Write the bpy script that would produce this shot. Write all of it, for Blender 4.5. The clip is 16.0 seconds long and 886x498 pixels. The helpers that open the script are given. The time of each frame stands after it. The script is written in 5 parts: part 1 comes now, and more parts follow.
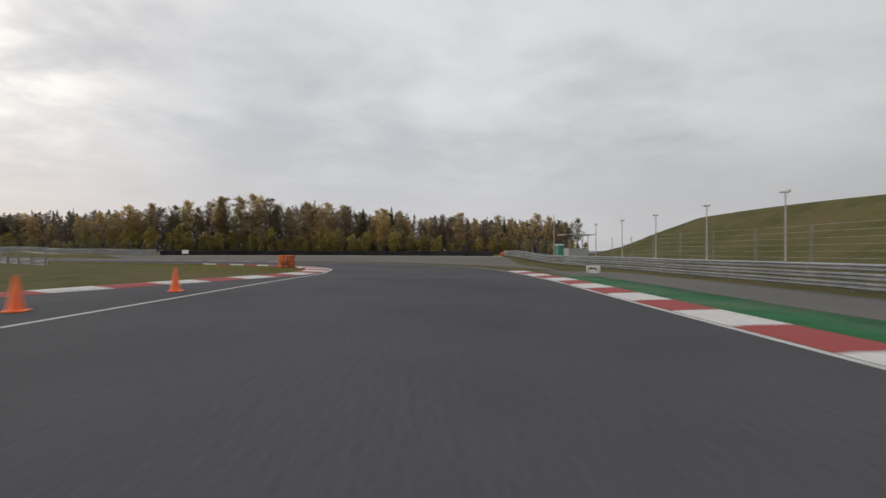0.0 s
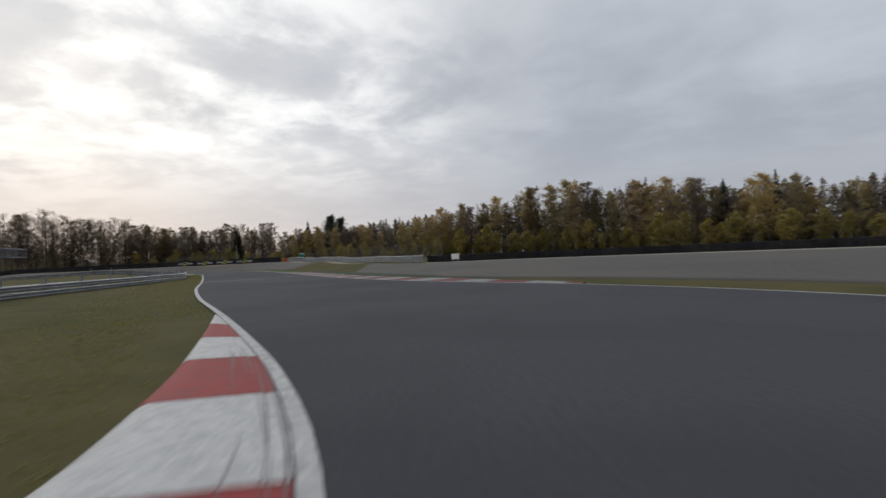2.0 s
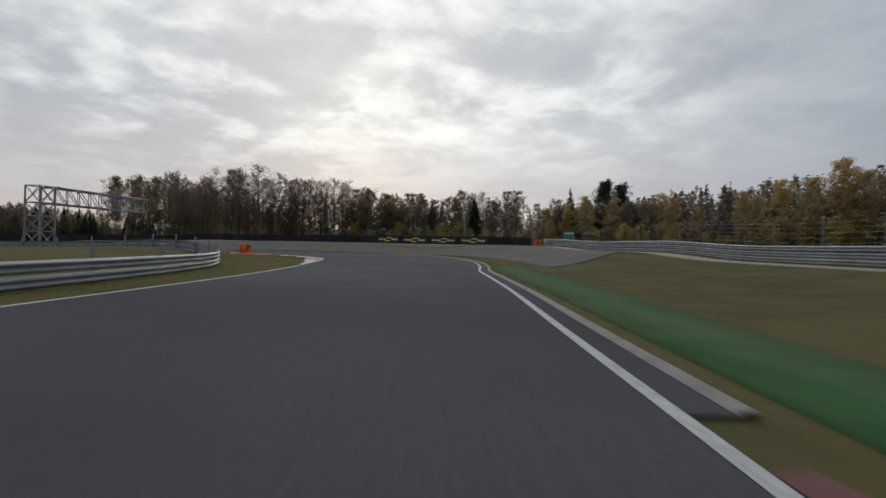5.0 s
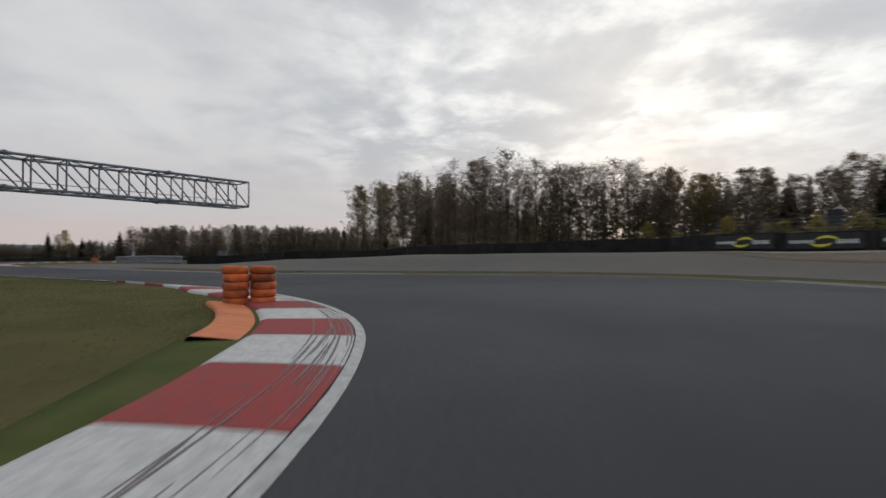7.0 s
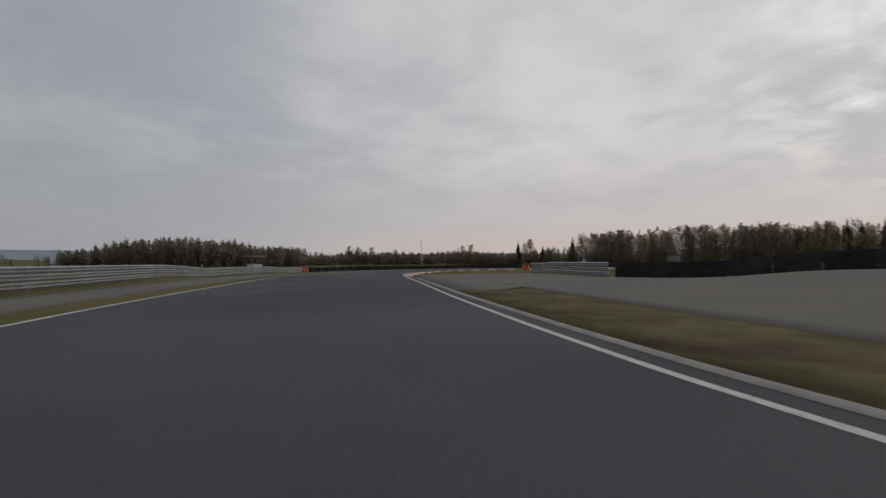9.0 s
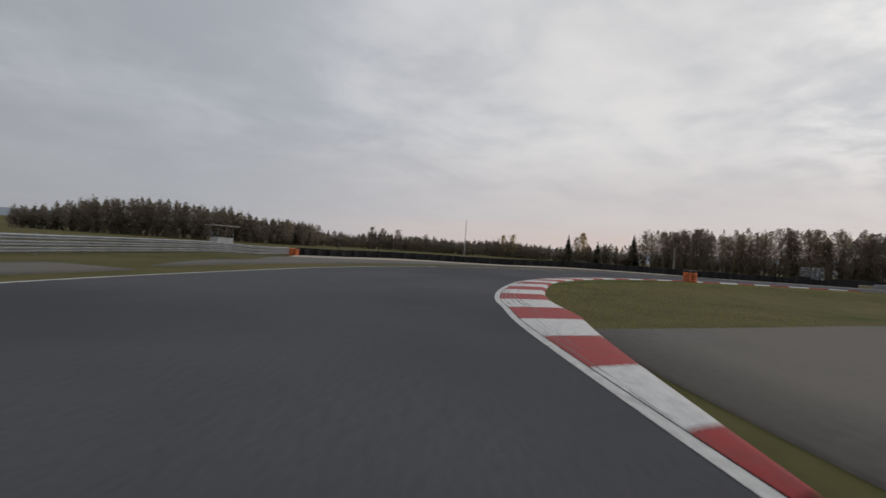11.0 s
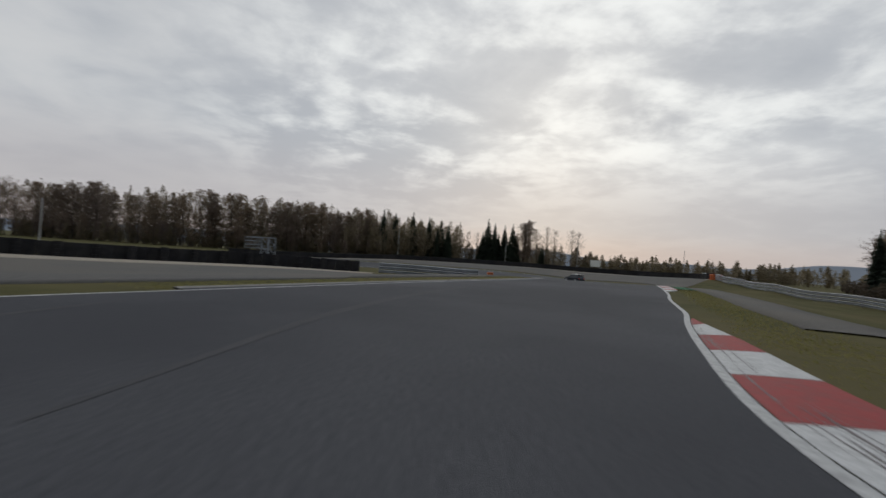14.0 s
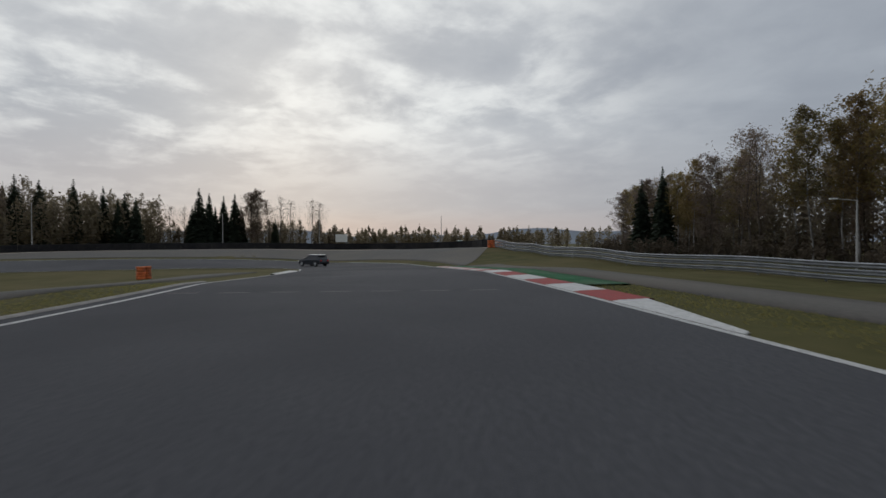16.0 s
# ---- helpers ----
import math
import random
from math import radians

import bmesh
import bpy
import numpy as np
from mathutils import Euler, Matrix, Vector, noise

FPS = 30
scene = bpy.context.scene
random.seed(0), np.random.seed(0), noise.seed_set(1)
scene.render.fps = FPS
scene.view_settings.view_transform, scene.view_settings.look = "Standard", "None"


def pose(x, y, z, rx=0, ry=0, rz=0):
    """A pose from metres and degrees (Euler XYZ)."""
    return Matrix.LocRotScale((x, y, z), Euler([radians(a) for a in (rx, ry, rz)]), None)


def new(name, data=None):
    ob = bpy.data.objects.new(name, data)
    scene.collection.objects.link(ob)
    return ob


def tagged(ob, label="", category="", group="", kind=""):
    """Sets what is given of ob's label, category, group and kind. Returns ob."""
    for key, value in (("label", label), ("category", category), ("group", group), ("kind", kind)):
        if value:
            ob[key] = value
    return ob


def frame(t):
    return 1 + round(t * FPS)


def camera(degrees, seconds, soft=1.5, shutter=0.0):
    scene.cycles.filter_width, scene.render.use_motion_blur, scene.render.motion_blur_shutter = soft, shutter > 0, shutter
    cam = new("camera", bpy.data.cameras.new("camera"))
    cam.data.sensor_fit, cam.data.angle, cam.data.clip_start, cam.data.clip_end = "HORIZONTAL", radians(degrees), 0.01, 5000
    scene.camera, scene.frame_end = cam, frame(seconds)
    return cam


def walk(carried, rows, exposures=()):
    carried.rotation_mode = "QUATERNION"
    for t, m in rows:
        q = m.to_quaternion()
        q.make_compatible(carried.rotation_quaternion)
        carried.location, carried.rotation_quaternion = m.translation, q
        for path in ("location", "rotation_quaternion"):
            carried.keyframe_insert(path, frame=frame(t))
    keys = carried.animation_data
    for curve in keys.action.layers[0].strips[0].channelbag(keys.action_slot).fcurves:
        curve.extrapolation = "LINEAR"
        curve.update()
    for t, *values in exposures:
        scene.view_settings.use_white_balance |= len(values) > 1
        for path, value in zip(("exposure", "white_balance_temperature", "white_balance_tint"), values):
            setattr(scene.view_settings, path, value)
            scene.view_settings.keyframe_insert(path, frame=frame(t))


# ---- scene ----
cam = camera(84.2, 16.0, shutter=0.25)
# seconds, x, y, tilt, lean, heading
ROWS = [
    (0.0, 0.00, -0.00, 90.39, 0.15, 0.00),
    (0.2, -0.10, 5.16, 90.32, -0.55, 1.34),
    (0.4, -0.40, 10.18, 90.28, -1.20, 3.68),
    (0.6, -0.94, 15.06, 90.37, -1.79, 7.04),
    (0.8, -1.74, 19.78, 90.56, -2.38, 11.32),
    (1.0, -2.84, 24.32, 90.76, -2.90, 16.11),
    (1.2, -4.24, 28.64, 90.95, -3.09, 20.80),
    (1.4, -5.93, 32.71, 91.08, -3.06, 25.17),
    (1.6, -7.88, 36.51, 91.09, -2.92, 29.25),
    (1.8, -10.05, 40.07, 90.99, -2.71, 33.16),
    (2.0, -12.39, 43.38, 90.90, -2.41, 37.06),
    (2.2, -14.86, 46.49, 90.89, -1.96, 40.90),
    (2.4, -17.48, 49.40, 91.05, -1.36, 44.47),
    (2.6, -20.27, 52.13, 91.15, -0.77, 47.81),
    (2.8, -23.27, 54.69, 91.11, -0.28, 50.93),
    (3.0, -26.49, 57.13, 90.99, 0.12, 53.66),
    (3.2, -29.90, 59.49, 90.86, 0.43, 55.83),
    (3.4, -33.49, 61.80, 90.77, 0.61, 57.45),
    (3.6, -37.24, 64.08, 90.72, 0.71, 58.65),
    (3.8, -41.13, 66.35, 90.68, 0.77, 59.57),
    (4.0, -45.14, 68.61, 90.63, 0.82, 60.33),
    (4.2, -49.25, 70.85, 90.55, 0.89, 61.04),
    (4.4, -53.44, 73.08, 90.42, 1.00, 61.79),
    (4.6, -57.69, 75.26, 90.23, 1.14, 62.65),
    (4.8, -62.00, 77.37, 89.98, 1.30, 63.67),
    (5.0, -66.33, 79.40, 89.69, 1.46, 64.91),
    (5.2, -70.68, 81.30, 89.40, 1.55, 66.42),
    (5.4, -75.03, 83.06, 89.22, 1.51, 68.23),
    (5.6, -79.34, 84.64, 89.20, 1.40, 70.40),
    (5.8, -83.61, 86.02, 89.31, 1.28, 72.99),
    (6.0, -87.82, 87.17, 89.43, 1.09, 75.97),
    (6.2, -91.94, 88.07, 89.54, 0.76, 79.19),
    (6.4, -95.99, 88.72, 89.76, 0.44, 82.60),
    (6.6, -99.95, 89.10, 90.08, 0.19, 86.73),
    (6.8, -103.81, 89.16, 90.42, 0.04, 91.84),
    (7.0, -107.55, 88.90, 90.77, 0.01, 97.18),
    (7.2, -111.16, 88.32, 91.05, 0.00, 102.14),
    (7.4, -114.62, 87.43, 91.28, -0.10, 106.95),
    (7.6, -117.94, 86.26, 91.57, -0.32, 112.07),
    (7.8, -121.08, 84.81, 91.96, -0.55, 117.51),
    (8.0, -124.05, 83.11, 92.28, -0.69, 122.99),
    (8.2, -126.83, 81.15, 92.36, -0.65, 128.22),
    (8.4, -129.42, 78.95, 92.26, -0.51, 133.20),
    (8.6, -131.84, 76.49, 92.04, -0.38, 137.99),
    (8.8, -134.10, 73.79, 91.76, -0.29, 142.48),
    (9.0, -136.21, 70.84, 91.53, -0.17, 146.36),
    (9.2, -138.18, 67.69, 91.45, -0.02, 149.36),
    (9.4, -140.03, 64.37, 91.31, 0.12, 151.63),
    (9.6, -141.78, 60.91, 91.13, 0.28, 153.35),
    (9.8, -143.46, 57.37, 90.95, 0.50, 154.58),
    (10.0, -145.09, 53.75, 90.77, 0.80, 155.33),
    (10.2, -146.70, 50.11, 90.60, 1.21, 155.56),
    (10.4, -148.32, 46.47, 90.45, 1.74, 155.20),
    (10.6, -150.00, 42.85, 90.31, 2.39, 154.15),
    (10.8, -151.76, 39.30, 90.19, 3.12, 152.29),
    (11.0, -153.66, 35.83, 90.14, 3.88, 149.52),
    (11.2, -155.73, 32.49, 90.21, 4.54, 145.85),
    (11.4, -157.98, 29.30, 90.45, 4.94, 141.62),
    (11.6, -160.42, 26.26, 90.69, 4.95, 137.78),
    (11.8, -163.03, 23.40, 90.75, 4.71, 134.64),
    (12.0, -165.81, 20.73, 90.73, 4.61, 131.28),
    (12.2, -168.74, 18.27, 90.75, 4.89, 126.90),
    (12.4, -171.80, 16.02, 90.79, 5.31, 121.88),
    (12.6, -174.97, 14.01, 90.82, 5.49, 117.10),
    (12.8, -178.22, 12.24, 90.83, 5.33, 112.84),
    (13.0, -181.52, 10.74, 90.82, 5.03, 108.68),
    (13.2, -184.85, 9.55, 90.80, 4.70, 104.22),
    (13.4, -188.23, 8.68, 90.99, 4.52, 99.43),
    (13.6, -191.65, 8.13, 91.22, 4.36, 94.78),
    (13.8, -195.10, 7.88, 91.24, 4.11, 90.56),
    (14.0, -198.59, 7.92, 91.17, 3.82, 86.47),
    (14.2, -202.09, 8.24, 91.13, 3.53, 82.19),
    (14.4, -205.59, 8.83, 91.12, 3.26, 77.74),
    (14.6, -209.06, 9.67, 91.14, 2.97, 73.30),
    (14.8, -212.47, 10.72, 91.02, 2.63, 69.00),
    (15.0, -215.79, 11.93, 90.73, 2.17, 65.01),
    (15.2, -218.98, 13.26, 90.48, 1.52, 61.68),
    (15.4, -221.97, 14.65, 90.15, 0.78, 59.42),
    (15.6, -224.69, 16.11, 89.77, 0.03, 58.14),
    (15.8, -227.09, 17.62, 89.40, -0.72, 57.48),
    (16.0, -229.15, 19.18, 89.44, -0.35, 57.30),
]
walk(cam, [(t, pose(x, y, 1.25, 0, 0, yaw) @ pose(0, 0, 0, tilt, 0, 0) @ pose(0, 0, 0, 0, 0, lean)) for t, x, y, tilt, lean, yaw in ROWS],
     [(0.0, 0.52, 6800, 10), (0.5, 0.48, 6750, 10), (1.0, 0.4, 6550, 10), (1.5, 0.25, 6350, 10), (2.5, 0.1, 6250, 9), (5.5, 0.0, 6200, 8), (7.0, 0.1, 6350, 9), (8.0, 0.12, 6600, 10), (9.0, 0.0, 6550, 10),
      (11.5, 0.2, 6450, 10), (12.5, 0.0, 6250, 9), (14.0, -0.12, 6200, 8), (16.0, -0.2, 6150, 8)])

# ---- world and sun: broken overcast, low sun behind the clouds ----
SUN_AZ, SUN_EL = radians(165), radians(16)
SUN = Vector((math.cos(SUN_AZ) * math.cos(SUN_EL), math.sin(SUN_AZ) * math.cos(SUN_EL), math.sin(SUN_EL)))
world = bpy.data.worlds.new("overcast_sky")
scene.world = world
world.use_nodes = True


def sky_nodes():
    nt = world.node_tree
    N, L = nt.nodes, nt.links
    bg = N["Background"]

    def math_node(op, a, b=None, c=None):
        n = N.new("ShaderNodeMath")
        n.operation = op
        for i, v in enumerate((a, b, c)):
            if v is None:
                continue
            if isinstance(v, (int, float)):
                n.inputs[i].default_value = v
            else:
                L.new(v, n.inputs[i])
        return n.outputs[0]

    def mix(f, a, b, blend="MIX"):
        n = N.new("ShaderNodeMix")
        n.data_type, n.blend_type = "RGBA", blend
        for i, v in ((0, f), (6, a), (7, b)):
            if isinstance(v, (int, float)):
                n.inputs[i].default_value = v
            elif isinstance(v, tuple):
                n.inputs[i].default_value = (*v, 1)
            else:
                L.new(v, n.inputs[i])
        return n.outputs[2]

    def smooth(v, a, b, lo=0.0, hi=1.0):
        n = N.new("ShaderNodeMapRange")
        n.interpolation_type = "SMOOTHSTEP"
        L.new(v, n.inputs[0])
        for i, q in enumerate((a, b, lo, hi)):
            n.inputs[i + 1].default_value = q
        return n.outputs[0]

    sky = N.new("ShaderNodeTexSky")
    sky.sky_type, sky.sun_disc = "NISHITA", False
    sky.sun_elevation, sky.sun_rotation = SUN_EL, math.pi / 2 - SUN_AZ
    sky.air_density, sky.dust_density = 1.0, 2.0
    co = N.new("ShaderNodeTexCoord")
    sep = N.new("ShaderNodeSeparateXYZ")
    L.new(co.outputs["Generated"], sep.inputs[0])
    x, y, z = sep.outputs
    up = math_node("MAXIMUM", z, 0.0)
    flat = math_node("ADD", up, 0.16)
    plane = N.new("ShaderNodeCombineXYZ")
    L.new(math_node("DIVIDE", x, flat), plane.inputs[0])
    L.new(math_node("DIVIDE", y, flat), plane.inputs[1])

    def clouds(scale, detail, rough, dist=0.0, off=0.0):
        n = N.new("ShaderNodeTexNoise")
        n.inputs["Scale"].default_value, n.inputs["Detail"].default_value = scale, detail
        n.inputs["Roughness"].default_value, n.inputs["Distortion"].default_value = rough, dist
        mp = N.new("ShaderNodeMapping")
        mp.inputs["Location"].default_value = (off, off * 0.7, off * 0.3)
        L.new(plane.outputs[0], mp.inputs[0])
        L.new(mp.outputs[0], n.inputs[0])
        return n.outputs[0]

    big = clouds(0.6, 3, 0.5, 0.3, 3.1)
    mid = clouds(1.9, 5, 0.5, 0.5, 7.7)
    fine = clouds(5.5, 6, 0.6, 0.2, 1.3)
    dens = math_node("ADD", math_node("MULTIPLY", big, 0.55), math_node("ADD", math_node("MULTIPLY", mid, 0.33), math_node("MULTIPLY", fine, 0.12)))
    thick = smooth(dens, 0.37, 0.65)
    dot = N.new("ShaderNodeVectorMath")
    dot.operation = "DOT_PRODUCT"
    L.new(co.outputs["Generated"], dot.inputs[0])
    dot.inputs[1].default_value = SUN
    d = dot.outputs["Value"]
    far = N.new("ShaderNodeVectorMath")
    far.operation = "DOT_PRODUCT"
    L.new(co.outputs["Generated"], far.inputs[0])
    far.inputs[1].default_value = (math.cos(radians(187)), math.sin(radians(187)), 0.12)
    wide, near = smooth(far.outputs["Value"], 0.12, 0.95), smooth(d, 0.72, 0.985)
    base = mix(thick, (0.50, 0.52, 0.55), (0.355, 0.372, 0.41))
    clear = math_node("SUBTRACT", 1.0, math_node("MULTIPLY", thick, 0.75))
    lit = mix(math_node("MULTIPLY", wide, clear), base, (0.67, 0.65, 0.635))
    gaps = smooth(math_node("ADD", math_node("MULTIPLY", mid, 0.65), math_node("MULTIPLY", fine, 0.35)), 0.57, 0.36)
    part_lit = mix(math_node("MULTIPLY", near, math_node("MULTIPLY", clear, 0.85)), lit, (0.75, 0.74, 0.73))
    glow = mix(math_node("MULTIPLY", near, math_node("MULTIPLY", gaps, 0.9)), part_lit, (0.98, 0.96, 0.915))
    low = smooth(z, 0.25, 0.09)
    veil = mix(wide, (0.385, 0.395, 0.425), (0.515, 0.475, 0.475))
    hazy = mix(math_node("MULTIPLY", low, 0.82), glow, veil)
    band = math_node("MULTIPLY", smooth(z, 0.085, 0.03), math_node("MULTIPLY", wide, 0.7))
    hazy = mix(band, hazy, (0.56, 0.455, 0.42))
    # an overcast sky is brightest overhead
    over = N.new("ShaderNodeVectorMath")
    over.operation = "SCALE"
    L.new(hazy, over.inputs[0])
    L.new(smooth(z, 0.42, 0.95, 1.0, 1.75), over.inputs["Scale"])
    hazy = over.outputs[0]
    # and dimmer away from the sun
    dim = N.new("ShaderNodeVectorMath")
    dim.operation = "SCALE"
    L.new(hazy, dim.inputs[0])
    L.new(smooth(d, -0.6, 0.3, 0.78, 1.0), dim.inputs["Scale"])
    hazy = dim.outputs[0]
    tint = mix(0.004, hazy, sky.outputs[0])
    L.new(tint, bg.inputs[0])
    bg.inputs[1].default_value = 0.98


sky_nodes()
sun = new("sun", bpy.data.lights.new("sun", "SUN"))
sun.data.energy, sun.data.angle, sun.data.color = 0.5, radians(40), (1.0, 0.93, 0.82)
sun.rotation_euler = SUN.to_track_quat("Z", "Y").to_euler()


# ---- materials ----
def material(name, a, b, scale=1.0, rough=0.8, metal=0.0, bump=0.0, bscale=20.0, c=None, cscale=0.1, camt=0.5, rnd=0.0, spec=0.5, lo=0.35, hi=0.65):
    m = bpy.data.materials.new(name)
    m.use_nodes = True
    N, L = m.node_tree.nodes, m.node_tree.links
    p = N["Principled BSDF"]
    geo = N.new("ShaderNodeNewGeometry")

    def tex(s, det=6):
        n = N.new("ShaderNodeTexNoise")
        n.inputs["Scale"].default_value, n.inputs["Detail"].default_value, n.inputs["Roughness"].default_value = s, det, 0.6
        L.new(geo.outputs["Position"], n.inputs["Vector"])
        return n.outputs[0]

    def ramp(v, f, t):
        n = N.new("ShaderNodeMapRange")
        L.new(v, n.inputs[0])
        n.inputs[1].default_value, n.inputs[2].default_value = f, t
        return n.outputs[0]

    def mix(f, x, y):
        n = N.new("ShaderNodeMix")
        n.data_type = "RGBA"
        for i, v in ((0, f), (6, x), (7, y)):
            if isinstance(v, tuple):
                n.inputs[i].default_value = (*v, 1)
            else:
                L.new(v, n.inputs[i])
        return n.outputs[2]

    col = mix(ramp(tex(scale), lo, hi), a, b)
    if c:
        s = N.new("ShaderNodeMath")
        s.operation = "MULTIPLY"
        s.inputs[1].default_value = camt
        L.new(ramp(tex(cscale, 4), 0.42, 0.62), s.inputs[0])
        col = mix(s.outputs[0], col, c)
    if rnd:
        info = N.new("ShaderNodeObjectInfo")
        hsv = N.new("ShaderNodeHueSaturation")
        L.new(col, hsv.inputs["Color"])
        mr = N.new("ShaderNodeMapRange")
        L.new(info.outputs["Random"], mr.inputs[0])
        mr.inputs[3].default_value, mr.inputs[4].default_value = 1 - rnd, 1 + rnd
        L.new(mr.outputs[0], hsv.inputs["Value"])
        col = hsv.outputs[0]
    L.new(col, p.inputs["Base Color"])
    p.inputs["Roughness"].default_value, p.inputs["Metallic"].default_value = rough, metal
    p.inputs["Specular IOR Level"].default_value = spec
    if bump:
        bp = N.new("ShaderNodeBump")
        bp.inputs["Strength"].default_value, bp.inputs["Distance"].default_value = bump, 0.02
        L.new(tex(bscale, 8), bp.inputs["Height"])
        L.new(bp.outputs[0], p.inputs["Normal"])
    return m


def leaf_material(name, colours, rough=0.7, through_light=0.58):
    """Leaves whose colour differs from tree to tree and from clump to clump."""
    m = bpy.data.materials.new(name)
    m.use_nodes = True
    N, L = m.node_tree.nodes, m.node_tree.links
    p = N["Principled BSDF"]
    info, geo, add, rampn = N.new("ShaderNodeObjectInfo"), N.new("ShaderNodeNewGeometry"), N.new("ShaderNodeMath"), N.new("ShaderNodeValToRGB")
    add.operation = "MULTIPLY_ADD"
    L.new(geo.outputs["Random Per Island"], add.inputs[0])
    add.inputs[1].default_value = 0.35
    half = N.new("ShaderNodeMath")
    half.operation = "MULTIPLY"
    half.inputs[1].default_value = 0.65
    L.new(info.outputs["Random"], half.inputs[0])
    L.new(half.outputs[0], add.inputs[2])
    L.new(add.outputs[0], rampn.inputs[0])
    el = rampn.color_ramp.elements
    while len(el) < len(colours):
        el.new(0.5)
    for i, c in enumerate(colours):
        el[i].position, el[i].color = i / max(1, len(colours) - 1), (*c, 1)
    L.new(rampn.outputs[0], p.inputs["Base Color"])
    p.inputs["Roughness"].default_value = rough
    p.inputs["Specular IOR Level"].default_value = 0.1
    tr, mx = N.new("ShaderNodeBsdfTranslucent"), N.new("ShaderNodeMixShader")
    L.new(rampn.outputs[0], tr.inputs[0])
    mx.inputs[0].default_value = through_light
    L.new(p.outputs[0], mx.inputs[1])
    L.new(tr.outputs[0], mx.inputs[2])
    L.new(mx.outputs[0], N["Material Output"].inputs[0])
    return m


